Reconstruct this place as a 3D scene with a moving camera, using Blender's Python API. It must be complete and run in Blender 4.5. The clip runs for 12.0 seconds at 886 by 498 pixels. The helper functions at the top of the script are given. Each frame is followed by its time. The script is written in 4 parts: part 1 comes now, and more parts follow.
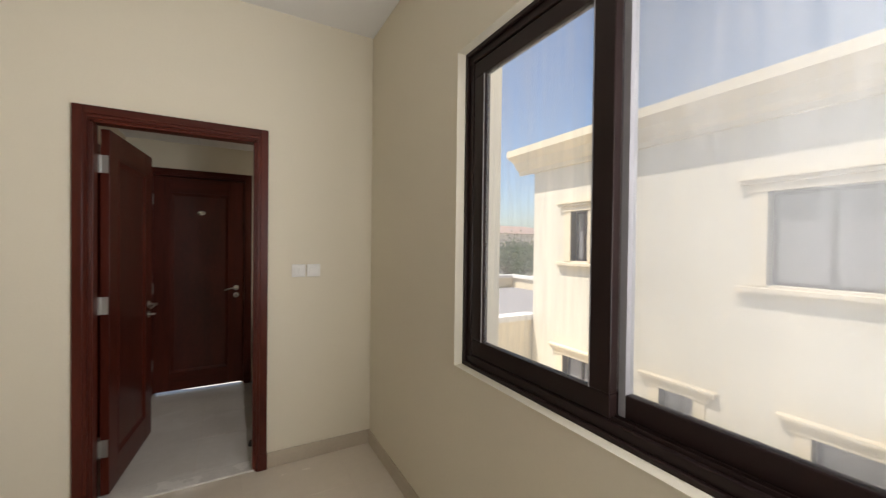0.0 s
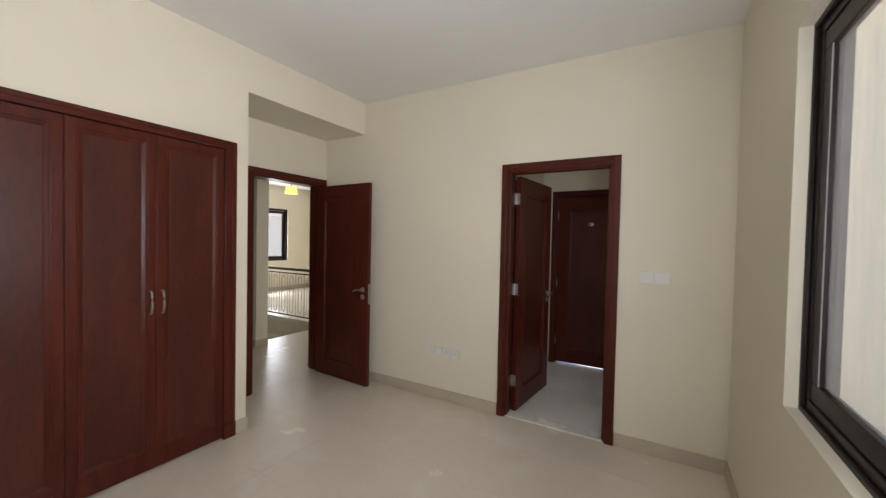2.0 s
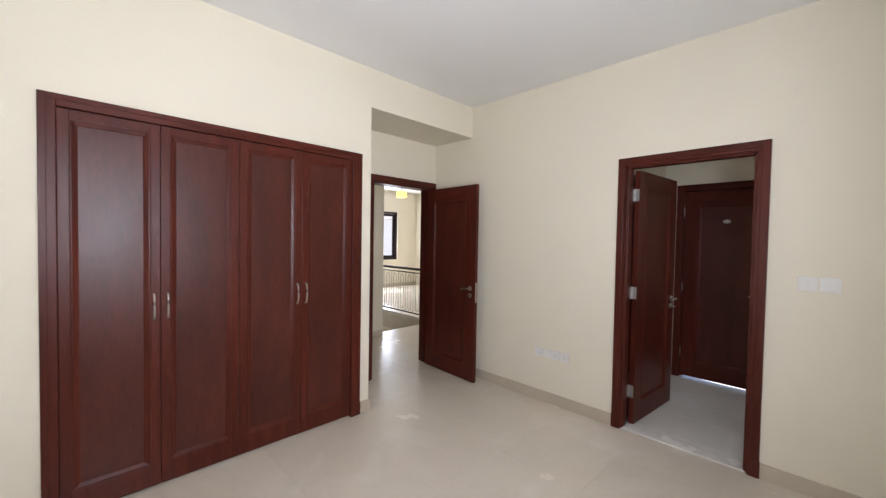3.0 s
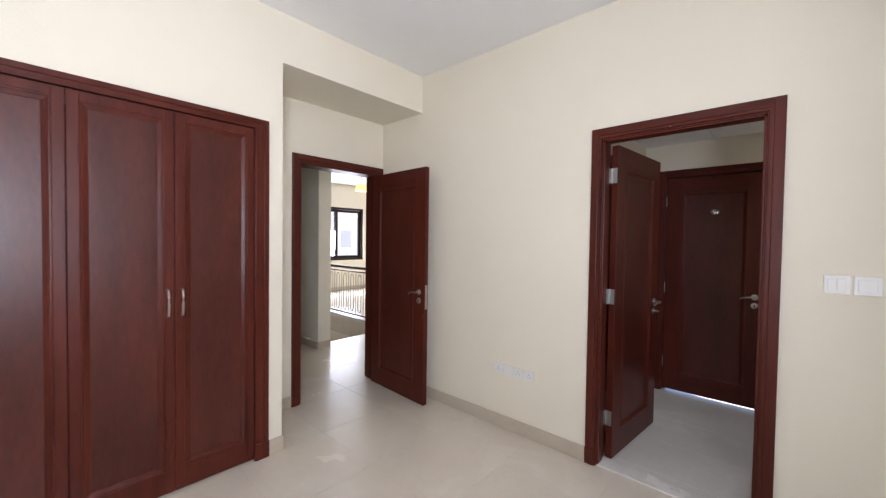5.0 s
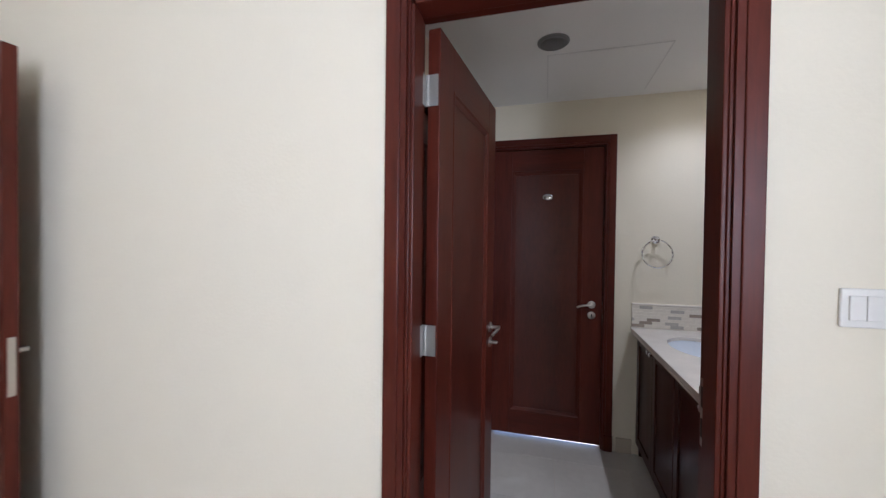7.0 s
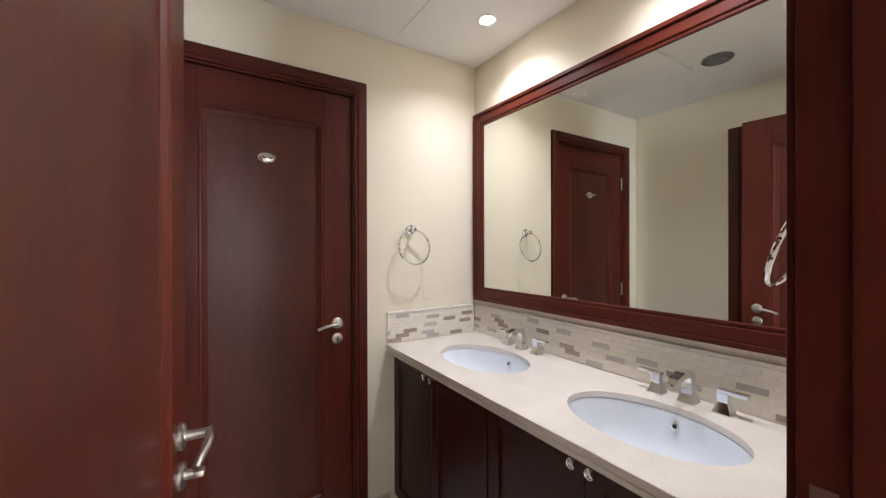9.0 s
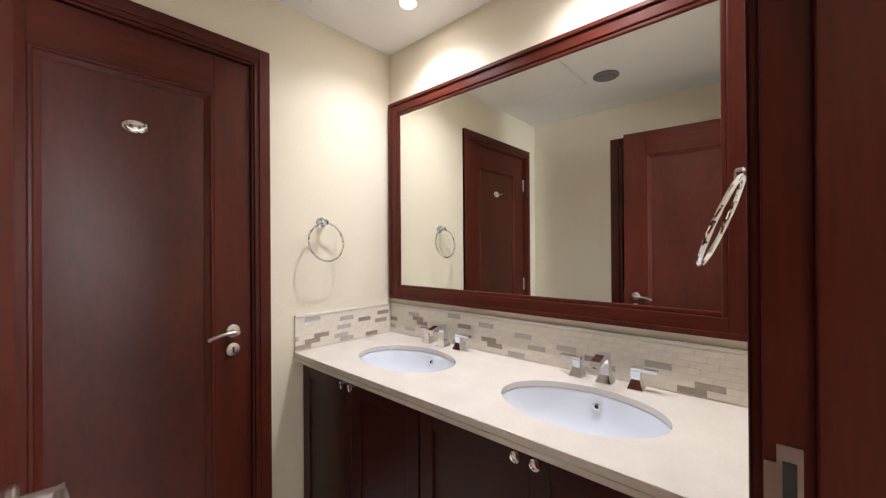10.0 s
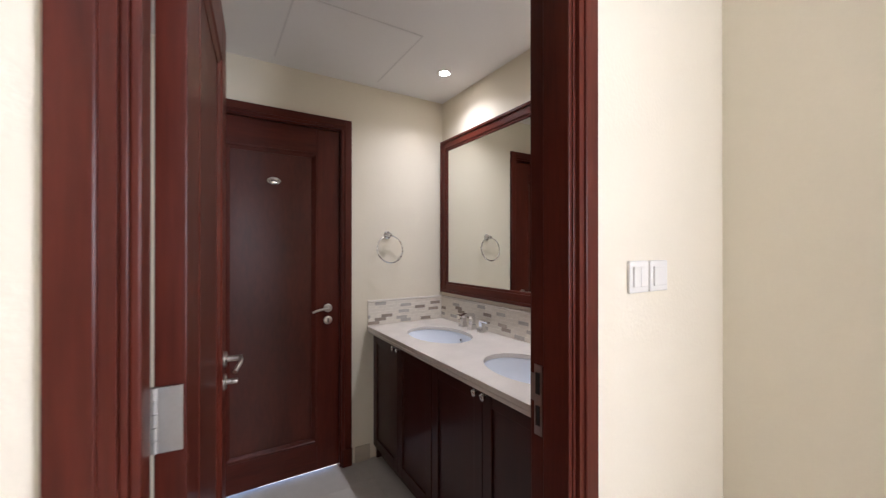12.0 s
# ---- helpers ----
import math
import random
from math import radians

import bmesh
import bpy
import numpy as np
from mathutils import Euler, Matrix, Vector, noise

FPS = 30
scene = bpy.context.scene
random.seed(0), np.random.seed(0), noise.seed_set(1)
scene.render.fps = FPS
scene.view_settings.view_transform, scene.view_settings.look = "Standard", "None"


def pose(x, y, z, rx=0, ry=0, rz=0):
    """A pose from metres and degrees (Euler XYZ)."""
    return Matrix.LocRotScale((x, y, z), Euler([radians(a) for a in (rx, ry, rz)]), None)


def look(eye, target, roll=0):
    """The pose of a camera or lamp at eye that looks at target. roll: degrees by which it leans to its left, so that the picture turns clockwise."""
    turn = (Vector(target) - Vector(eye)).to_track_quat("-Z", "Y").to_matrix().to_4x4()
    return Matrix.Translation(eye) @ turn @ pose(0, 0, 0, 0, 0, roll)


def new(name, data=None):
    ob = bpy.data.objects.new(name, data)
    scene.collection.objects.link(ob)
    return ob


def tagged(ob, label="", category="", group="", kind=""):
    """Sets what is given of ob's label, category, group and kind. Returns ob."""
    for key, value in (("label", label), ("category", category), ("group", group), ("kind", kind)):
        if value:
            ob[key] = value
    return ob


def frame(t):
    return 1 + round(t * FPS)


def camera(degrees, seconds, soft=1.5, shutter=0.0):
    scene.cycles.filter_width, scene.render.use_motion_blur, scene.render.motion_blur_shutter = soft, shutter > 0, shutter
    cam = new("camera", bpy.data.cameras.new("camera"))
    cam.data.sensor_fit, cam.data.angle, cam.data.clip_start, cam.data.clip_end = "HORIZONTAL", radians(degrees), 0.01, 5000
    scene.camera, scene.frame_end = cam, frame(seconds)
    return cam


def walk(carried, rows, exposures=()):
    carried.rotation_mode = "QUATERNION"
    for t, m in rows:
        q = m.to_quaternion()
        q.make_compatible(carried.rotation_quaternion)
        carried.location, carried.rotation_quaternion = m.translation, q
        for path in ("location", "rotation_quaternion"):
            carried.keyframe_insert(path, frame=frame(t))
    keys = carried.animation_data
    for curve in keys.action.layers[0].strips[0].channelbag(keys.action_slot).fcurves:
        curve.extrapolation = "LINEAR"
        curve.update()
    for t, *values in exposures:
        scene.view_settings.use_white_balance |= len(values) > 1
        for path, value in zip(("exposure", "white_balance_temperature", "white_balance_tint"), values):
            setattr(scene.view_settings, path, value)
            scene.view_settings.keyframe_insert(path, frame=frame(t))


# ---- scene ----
cam = camera(99.5, 12.0, soft=1.3, shutter=0.2)
PATH = [
    (0, (0.044, -0.025, 1.479), (1.02, 1.72, 1.456), 0.7),
    (0.5, (0.329, -0.104, 1.504), (0.696, 1.862, 1.466), 0.7),
    (1, (0.483, -0.237, 1.506), (0.3, 1.754, 1.465), 0.9),
    (1.5, (0.523, -0.362, 1.522), (-0.169, 1.514, 1.477), 1.1),
    (2, (0.509, -0.444, 1.532), (-0.493, 1.286, 1.486), 1.2),
    (2.5, (0.509, -0.507, 1.542), (-0.734, 1.058, 1.488), 1.0),
    (3, (0.482, -0.523, 1.527), (-0.938, 0.885, 1.473), 1.0),
    (3.2, (0.474, -0.521, 1.532), (-0.991, 0.84, 1.472), 0.8),
    (5, (0.244, 0.17, 1.473), (-1.099, 1.651, 1.423), 0.8),
    (5.5, (0.167, 0.504, 1.454), (-1.04, 2.098, 1.41), 0.8),
    (6, (0.026, 0.878, 1.456), (-1.043, 2.568, 1.418), 0.8),
    (6.5, (-0.088, 1.251, 1.437), (-0.947, 3.056, 1.402), 0.7),
    (7, (-0.24, 1.629, 1.423), (-0.771, 3.557, 1.392), 0.7),
    (7.5, (-0.383, 1.955, 1.437), (-0.466, 3.953, 1.394), 0.4),
    (9.5, (-0.478, 2.739, 1.338), (0.843, 4.24, 1.343), -0.3),
    (10, (-0.492, 2.776, 1.328), (0.997, 4.112, 1.333), -0.4),
    (10.5, (-0.489, 2.728, 1.332), (1.053, 4.002, 1.334), -0.5),
    (11, (-0.461, 2.571, 1.33), (1.054, 3.877, 1.333), -0.5),
    (11.5, (-0.519, 2.361, 1.349), (0.872, 3.798, 1.349), -0.3),
    (12, (-0.545, 2.079, 1.364), (0.507, 3.78, 1.369), -0.0),
]
# seconds, stops, kelvin, tint
EXPOSURES = [(0.0, 0.40, 6600, 12), (0.5, 0.18, 6350, 8), (1.0, 0.15, 6350, 9), (1.5, 0.22, 6600, 12), (2.0, 0.38, 6250, 12), (3.0, 0.84, 5900, 14), (5.0, 1.03, 5750, 16), (6.0, 1.08, 5650, 17), (7.0, 1.27, 5400, 15), (7.5, 1.32, 5300, 15), (9.5, 2.36, 6100, 15), (10.3, 2.38, 6100, 15), (11.0, 2.22, 5800, 15), (12.0, 1.74, 5850, 18)]
walk(cam, [(t, look(eye, target, roll)) for t, eye, target, roll in PATH], EXPOSURES)

# strengths of the sky, the sun and the lamps
SKY, SUN, DAY, HALL, SPOT = 0.15, 4.5, 36.5, 50.0, 8.2

# ---------- world and sun ----------
world = bpy.data.worlds.new("sky")
scene.world = world
world.use_nodes = True
wn = world.node_tree.nodes
sky = wn.new("ShaderNodeTexSky")
sky.sky_type = 'NISHITA'
sky.sun_disc = False
SUN_EL, SUN_AZ = 60.0, 20.0
sun_dir = Vector((-math.cos(radians(SUN_EL)) * math.cos(radians(SUN_AZ)), math.cos(radians(SUN_EL)) * math.sin(radians(SUN_AZ)), math.sin(radians(SUN_EL))))
sky.sun_elevation = radians(SUN_EL)
sky.sun_rotation = math.atan2(sun_dir.x, sun_dir.y)
sky.air_density, sky.dust_density, sky.ozone_density = 1.0, 1.6, 1.3
world.node_tree.links.new(sky.outputs[0], wn["Background"].inputs[0])
wn["Background"].inputs[1].default_value = SKY
sun_data = bpy.data.lights.new("sun", 'SUN')
sun_data.energy, sun_data.angle, sun_data.color = SUN, radians(0.5), (1.0, 0.95, 0.87)
sun = new("sun", sun_data)
sun.matrix_world = look((0, 0, 30), Vector((0, 0, 30)) - sun_dir)


def area_lamp(name, eye, target, sx, sy, watts, colour):
    d = bpy.data.lights.new(name, 'AREA')
    d.shape, d.size, d.size_y, d.energy, d.color = 'RECTANGLE', sx, sy, watts, colour
    o = new(name, d)
    o.matrix_world = look(eye, target)
    return o


# added area lamps in place of daylight: bedroom window's unseen far half, landing window
area_lamp("window_daylight_fill", (1.03, -0.32, 1.64), (0.0, 0.45, 2.25), 0.68, 1.30, DAY, (0.97, 0.985, 1.0))
area_lamp("landing_daylight", (-9.06, 5.96, 1.6), (-8.0, 5.96, 1.55), 1.55, 1.4, HALL, (0.97, 0.98, 1.0))


def downlight_lamp(x, y):
    d = bpy.data.lights.new("downlight_lamp", 'SPOT')
    d.energy, d.color, d.spot_size, d.spot_blend, d.shadow_soft_size = SPOT, (1.0, 0.975, 0.955), radians(140), 1.0, 0.014
    o = new("downlight_lamp", d)
    o.matrix_world = look((x, y, 2.425), (x, y, 0))


# ---------- materials ----------
def material(name, colour, rough=0.5, metal=0.0, vary=0.06, scale=6.0, stretch=(1, 1, 1), bump=0.02, fine=60.0, island=0.0, coat=0.0, spec=0.5, dark=None, world_place=False, dust=None):
    m = bpy.data.materials.new(name)
    m.use_nodes = True
    nt = m.node_tree
    n, l = nt.nodes, nt.links
    b = n["Principled BSDF"]
    b.inputs["Roughness"].default_value, b.inputs["Metallic"].default_value = rough, metal
    b.inputs["Coat Weight"].default_value, b.inputs["Coat Roughness"].default_value = coat, 0.12
    b.inputs["Specular IOR Level"].default_value = spec
    tc = n.new("ShaderNodeTexCoord")
    mp = n.new("ShaderNodeMapping")
    mp.inputs["Scale"].default_value = stretch
    geo = n.new("ShaderNodeNewGeometry")
    l.new(geo.outputs["Position"] if world_place else tc.outputs["Object"], mp.inputs["Vector"])
    big, small = n.new("ShaderNodeTexNoise"), n.new("ShaderNodeTexNoise")
    big.inputs["Scale"].default_value, big.inputs["Detail"].default_value = scale, 6.0
    small.inputs["Scale"].default_value, small.inputs["Detail"].default_value = fine, 3.0
    l.new(mp.outputs[0], big.inputs["Vector"])
    l.new(mp.outputs[0], small.inputs["Vector"])
    ramp = n.new("ShaderNodeMix")
    ramp.data_type = 'RGBA'
    low = dark or tuple(c * (1 - 2 * vary) for c in colour)
    high = tuple(min(1.0, c * (1 + vary)) for c in colour)
    ramp.inputs[6].default_value, ramp.inputs[7].default_value = (*low, 1), (*high, 1)
    spread = n.new("ShaderNodeMapRange")
    spread.inputs["From Min"].default_value, spread.inputs["From Max"].default_value = 0.3, 0.7
    mixn = n.new("ShaderNodeMath")
    mixn.operation = 'MULTIPLY_ADD'
    mixn.inputs[1].default_value = 0.35
    l.new(small.outputs["Fac"], mixn.inputs[0])
    sc = n.new("ShaderNodeMath")
    sc.operation = 'MULTIPLY'
    sc.inputs[1].default_value = 0.65
    l.new(big.outputs["Fac"], sc.inputs[0])
    l.new(sc.outputs[0], mixn.inputs[2])
    l.new(mixn.outputs[0], spread.inputs["Value"])
    l.new(spread.outputs[0], ramp.inputs[0])
    out = ramp.outputs[2]
    if island:
        info = n.new("ShaderNodeObjectInfo")
        hsv = n.new("ShaderNodeHueSaturation")
        mr = n.new("ShaderNodeMapRange")
        mr.inputs["To Min"].default_value, mr.inputs["To Max"].default_value = 1 - island, 1 + island
        l.new(info.outputs["Random"], mr.inputs["Value"])
        l.new(mr.outputs[0], hsv.inputs["Value"])
        l.new(out, hsv.inputs["Color"])
        out = hsv.outputs[0]
    if dust:
        dn, dm, df = n.new("ShaderNodeTexNoise"), n.new("ShaderNodeMix"), n.new("ShaderNodeMapRange")
        dn.inputs["Scale"].default_value, dn.inputs["Detail"].default_value, dn.inputs["Distortion"].default_value = 2.6, 9.0, 0.8
        df.inputs["From Min"].default_value, df.inputs["From Max"].default_value, df.inputs["To Max"].default_value = 0.54, 0.72, 0.7
        dm.data_type = 'RGBA'
        dm.inputs[7].default_value = (*dust, 1)
        l.new(mp.outputs[0], dn.inputs["Vector"])
        l.new(dn.outputs["Fac"], df.inputs["Value"])
        l.new(df.outputs[0], dm.inputs[0])
        l.new(out, dm.inputs[6])
        out = dm.outputs[2]
    l.new(out, b.inputs["Base Color"])
    if bump:
        bp = n.new("ShaderNodeBump")
        bp.inputs["Strength"].default_value, bp.inputs["Distance"].default_value = bump, 0.02
        l.new(small.outputs["Fac"], bp.inputs["Height"])
        l.new(bp.outputs[0], b.inputs["Normal"])
        rr = n.new("ShaderNodeMapRange")
        rr.inputs["To Min"].default_value, rr.inputs["To Max"].default_value = max(0.0, rough - 0.06), min(1.0, rough + 0.08)
        l.new(big.outputs["Fac"], rr.inputs["Value"])
        l.new(rr.outputs[0], b.inputs["Roughness"])
    return m


def glow(name, colour, strength):
    m = bpy.data.materials.new(name)
    m.use_nodes = True
    b = m.node_tree.nodes["Principled BSDF"]
    b.inputs["Base Color"].default_value = (*colour, 1)
    b.inputs["Emission Color"].default_value = (*colour, 1)
    b.inputs["Emission Strength"].default_value = strength
    return m


WALL = material("cream_paint", (0.80, 0.74, 0.60), 0.75, vary=0.012, scale=1.3, bump=0.05, fine=90, spec=0.25)
CEIL = material("white_ceiling_paint", (0.86, 0.85, 0.825), 0.8, vary=0.012, scale=1.5, bump=0.04, fine=80, spec=0.2)
WOOD = material("mahogany_veneer", (0.090, 0.0166, 0.0088), 0.34, vary=0.2, scale=2.2, stretch=(6, 6, 0.6), bump=0.012, fine=18, spec=0.24, dark=(0.052, 0.0088, 0.0050))
WOODH = material("mahogany_veneer_level", (0.090, 0.0166, 0.0088), 0.34, vary=0.2, scale=2.2, stretch=(0.6, 0.6, 6), bump=0.012, fine=18, spec=0.24, dark=(0.052, 0.0088, 0.0050))
# same wood as the stiles; colour and gloss shifted to put in the panels' sheen
PANEL = material("mahogany_panel_sheen", (0.080, 0.0158, 0.0086), 0.36, vary=0.2, scale=1.7, stretch=(3.5, 3.5, 0.9), bump=0.012, fine=18, spec=0.36, dark=(0.043, 0.0082, 0.0048))
DARK = material("espresso_lacquer", (0.046, 0.0095, 0.0062), 0.3, vary=0.1, scale=2.0, stretch=(6, 6, 0.6), bump=0.012, fine=16, coat=0.0, spec=0.35, dark=(0.036, 0.0072, 0.0048))
ALU = material("dark_brown_aluminium", (0.020, 0.010, 0.009), 0.36, vary=0.1, bump=0.01, fine=200, spec=0.24)
GREY = material("grey_screen_frame", (0.30, 0.29, 0.30), 0.5, vary=0.05, bump=0.01)
TILE = material("beige_porcelain", (0.70, 0.622, 0.518), 0.24, vary=0.03, scale=2.2, bump=0.012, fine=24, island=0.02, world_place=True, dust=(0.74, 0.69, 0.61))
TILEB = material("grey_porcelain", (0.60, 0.57, 0.52), 0.30, vary=0.05, scale=2.4, bump=0.012, fine=24, island=0.02, world_place=True, dust=(0.70, 0.68, 0.64))
GROUT = material("beige_grout", (0.625, 0.555, 0.462), 0.85, vary=0.08, bump=0.05)
SKIRT = material("beige_skirting_tile", (0.55, 0.47, 0.36), 0.30, vary=0.05, scale=4, bump=0.01)
MARBLE = material("white_marble", (0.72, 0.69, 0.64), 0.25, vary=0.08, scale=5, bump=0.01)
STONE = material("cream_stone_top", (0.75, 0.70, 0.635), 0.2, vary=0.045, scale=8, bump=0.006, fine=120)
CERAM = material("white_porcelain", (0.77, 0.81, 0.87), 0.07, vary=0.006, bump=0.0)
CHROME = material("chrome", (0.80, 0.80, 0.81), 0.07, 1.0, vary=0.01, bump=0.0)
STEEL = material("brushed_steel", (0.58, 0.55, 0.51), 0.30, 1.0, vary=0.05, bump=0.01, fine=200)
SATIN = material("satin_steel_hinge", (0.46, 0.45, 0.43), 0.38, 0.8, vary=0.05, bump=0.01, fine=200)
PLASTIC = material("white_plastic", (0.78, 0.76, 0.71), 0.35, vary=0.01, bump=0.0)
# both colours paint the shade inside holes; the near-black is also the rubber stop
SLOT = material("hole_shade_rubber_black", (0.02, 0.02, 0.02), 0.6, vary=0.05, bump=0.0)
SLOTG = material("socket_hole_shade", (0.33, 0.32, 0.30), 0.6, vary=0.05, bump=0.0)
MCREAM = material("cream_mosaic", (0.77, 0.72, 0.63), 0.3, vary=0.05, scale=30, island=0.02, bump=0.004)
MGREY = material("grey_mosaic", (0.50, 0.475, 0.435), 0.22, vary=0.06, scale=30, island=0.07, bump=0.01)
MBROWN = material("brown_mosaic", (0.36, 0.30, 0.25), 0.22, vary=0.08, scale=30, island=0.1, bump=0.01)
IRON = material("dark_iron", (0.035, 0.028, 0.025), 0.4, 0.6, vary=0.1, bump=0.02)
PALEIRON = material("pale_grey_iron", (0.50, 0.50, 0.49), 0.45, 0.2, vary=0.06, bump=0.01)
RENDERED = material("cream_masonry_paint", (0.74, 0.68, 0.55), 0.9, vary=0.035, scale=0.8, bump=0.25, fine=14, spec=0.15)
MOULD = material("cream_moulding", (0.76, 0.66, 0.48), 0.85, vary=0.04, scale=2, bump=0.1, fine=20, spec=0.15)
PALE = material("pale_screed", (0.78, 0.75, 0.70), 0.9, vary=0.05, scale=1.2, bump=0.1, fine=14)
GRAVEL = material("grey_gravel", (0.36, 0.34, 0.33), 0.95, vary=0.25, scale=14, bump=0.6, fine=40)
SAND = material("sandy_paving", (0.50, 0.44, 0.35), 0.95, vary=0.12, scale=0.4, bump=0.2, fine=4)
# roof and far wall colours are paled to put distance haze into them
ROOFT = material("terracotta_tiles_hazed", (0.44, 0.32, 0.26), 0.85, vary=0.15, scale=4, bump=0.3, fine=12)
FARWALL = material("far_beige_wall_hazed", (0.68, 0.62, 0.54), 0.9, vary=0.06, scale=0.5, bump=0.05)
# opaque grey, lightened to stand in for haze, reflections and curtains
FARGLASS = material("hazed_window_glass", (0.26, 0.255, 0.265), 0.2, vary=0.05, bump=0.0)
BARK = material("bark", (0.12, 0.08, 0.055), 0.9, vary=0.2, bump=0.4, fine=30)
LEAF = material("leaf", (0.085, 0.13, 0.045), 0.55, vary=0.3, scale=1.2, bump=0.0)
VENT = material("dull_grey_vent", (0.20, 0.20, 0.20), 0.5, vary=0.05, bump=0.0)
JOINT = material("shadow_gap_grey", (0.74, 0.73, 0.71), 0.8, vary=0.03, bump=0.0)
SHADE = glow("lit_yellow_shade", (0.85, 0.70, 0.18), 0.9)
BULB = glow("lamp_glow", (1.0, 0.90, 0.76), 30.0)

MIRROR = bpy.data.materials.new("mirror_silver")
MIRROR.use_nodes = True
mb = MIRROR.node_tree.nodes["Principled BSDF"]
mb.inputs["Base Color"].default_value = (0.86, 0.87, 0.83, 1)
mb.inputs["Metallic"].default_value, mb.inputs["Roughness"].default_value = 1.0, 0.0

GLASS = bpy.data.materials.new("window_glass")
GLASS.use_nodes = True
gb = GLASS.node_tree.nodes["Principled BSDF"]
gb.inputs["Base Color"].default_value = (0.97, 0.98, 0.98, 1)
gb.inputs["Roughness"].default_value, gb.inputs["IOR"].default_value = 0.0, 1.08
gb.inputs["Transmission Weight"].default_value = 1.0

gn, gl = GLASS.node_tree.nodes, GLASS.node_tree.links
gtc, gmap, gnoise, grange = gn.new("ShaderNodeNewGeometry"), gn.new("ShaderNodeMapping"), gn.new("ShaderNodeTexNoise"), gn.new("ShaderNodeMapRange")
# streaky dust on the glass, its level raised to paint haze over the view
gdusthaze, gmix = gn.new("ShaderNodeBsdfTranslucent"), gn.new("ShaderNodeMixShader")
gmap.inputs["Scale"].default_value = (1.0, 22.0, 2.0)
gnoise.inputs["Scale"].default_value, gnoise.inputs["Detail"].default_value, gnoise.inputs["Distortion"].default_value = 1.6, 7.0, 0.6
grange.inputs["From Min"].default_value, grange.inputs["From Max"].default_value = 0.35, 0.72
grange.inputs["To Min"].default_value, grange.inputs["To Max"].default_value = 0.12, 0.22
gdusthaze.inputs["Color"].default_value = (0.80, 0.80, 0.80, 1)
gl.new(gtc.outputs["Position"], gmap.inputs["Vector"])
gl.new(gmap.outputs[0], gnoise.inputs["Vector"])
gl.new(gnoise.outputs["Fac"], grange.inputs["Value"])
gl.new(grange.outputs[0], gmix.inputs[0])
gl.new(gb.outputs[0], gmix.inputs[1])
gl.new(gdusthaze.outputs[0], gmix.inputs[2])
gl.new(gmix.outputs[0], gn["Material Output"].inputs[0])

MESHNET = bpy.data.materials.new("insect_mesh")
MESHNET.use_nodes = True
mn, ml = MESHNET.node_tree.nodes, MESHNET.node_tree.links
mt, mx = mn.new("ShaderNodeBsdfTransparent"), mn.new("ShaderNodeMixShader")
mn["Principled BSDF"].inputs["Base Color"].default_value = (0.62, 0.62, 0.62, 1)
mn["Principled BSDF"].inputs["Roughness"].default_value = 0.8
mx.inputs[0].default_value = 0.30
ml.new(mt.outputs[0], mx.inputs[1])
ml.new(mn["Principled BSDF"].outputs[0], mx.inputs[2])
ml.new(mx.outputs[0], mn["Material Output"].inputs[0])


# ---------- mesh helpers ----------
def box(bm, x0, y0, z0, x1, y1, z1, bevel=0.0):
    vs = bmesh.ops.create_cube(bm, size=1.0)["verts"]
    for v in vs:
        v.co = Vector(((x0 + x1) / 2 + v.co.x * (x1 - x0), (y0 + y1) / 2 + v.co.y * (y1 - y0), (z0 + z1) / 2 + v.co.z * (z1 - z0)))
    if bevel:
        es = list({e for v in vs for e in v.link_edges})
        bmesh.ops.bevel(bm, geom=es, offset=bevel, segments=2, profile=0.5, affect='EDGES')
    return bm


def boxes(*rows, bevel=0.0):
    bm = bmesh.new()
    for r in rows:
        box(bm, *r, bevel=bevel)
    return bm


def rod(bm, a, b, r0, r1=None, seg=16):
    a, b = Vector(a), Vector(b)
    q = (b - a).to_track_quat('Z', 'Y').to_matrix().to_4x4()
    m = Matrix.Translation((a + b) / 2) @ q
    bmesh.ops.create_cone(bm, cap_ends=True, segments=seg, radius1=r0, radius2=r0 if r1 is None else r1, depth=(b - a).length, matrix=m)
    return bm


def lathe(bm, profile, m=None, seg=24):
    """Turn a list of (radius, height) about z."""
    m = m or Matrix()
    rings = [[bm.verts.new(m @ Vector((r * math.cos(2 * math.pi * i / seg), r * math.sin(2 * math.pi * i / seg), z))) for i in range(seg)] for r, z in profile]
    for a, b in zip(rings, rings[1:]):
        for i in range(seg):
            bm.faces.new((a[i], a[(i + 1) % seg], b[(i + 1) % seg], b[i]))
    bm.faces.new(rings[0][::-1])
    bm.faces.new(rings[-1])
    return bm


def sweep(bm, pts, r, seg=10, closed=False, flat=1.0):
    """A tube along points."""
    pts = [Vector(p) for p in pts]
    n = len(pts)
    rings = []
    for i, p in enumerate(pts):
        t = (pts[(i + 1) % n] - pts[i - 1]) if closed else (pts[min(i + 1, n - 1)] - pts[max(i - 1, 0)])
        q = t.to_track_quat('Z', 'X').to_matrix()
        rings.append([bm.verts.new(p + q @ Vector((r * math.cos(2 * math.pi * k / seg), flat * r * math.sin(2 * math.pi * k / seg), 0))) for k in range(seg)])
    for i in range(n if closed else n - 1):
        a, b = rings[i], rings[(i + 1) % n]
        for k in range(seg):
            bm.faces.new((a[k], a[(k + 1) % seg], b[(k + 1) % seg], b[k]))
    if not closed:
        bm.faces.new(rings[0][::-1])
        bm.faces.new(rings[-1])
    return bm


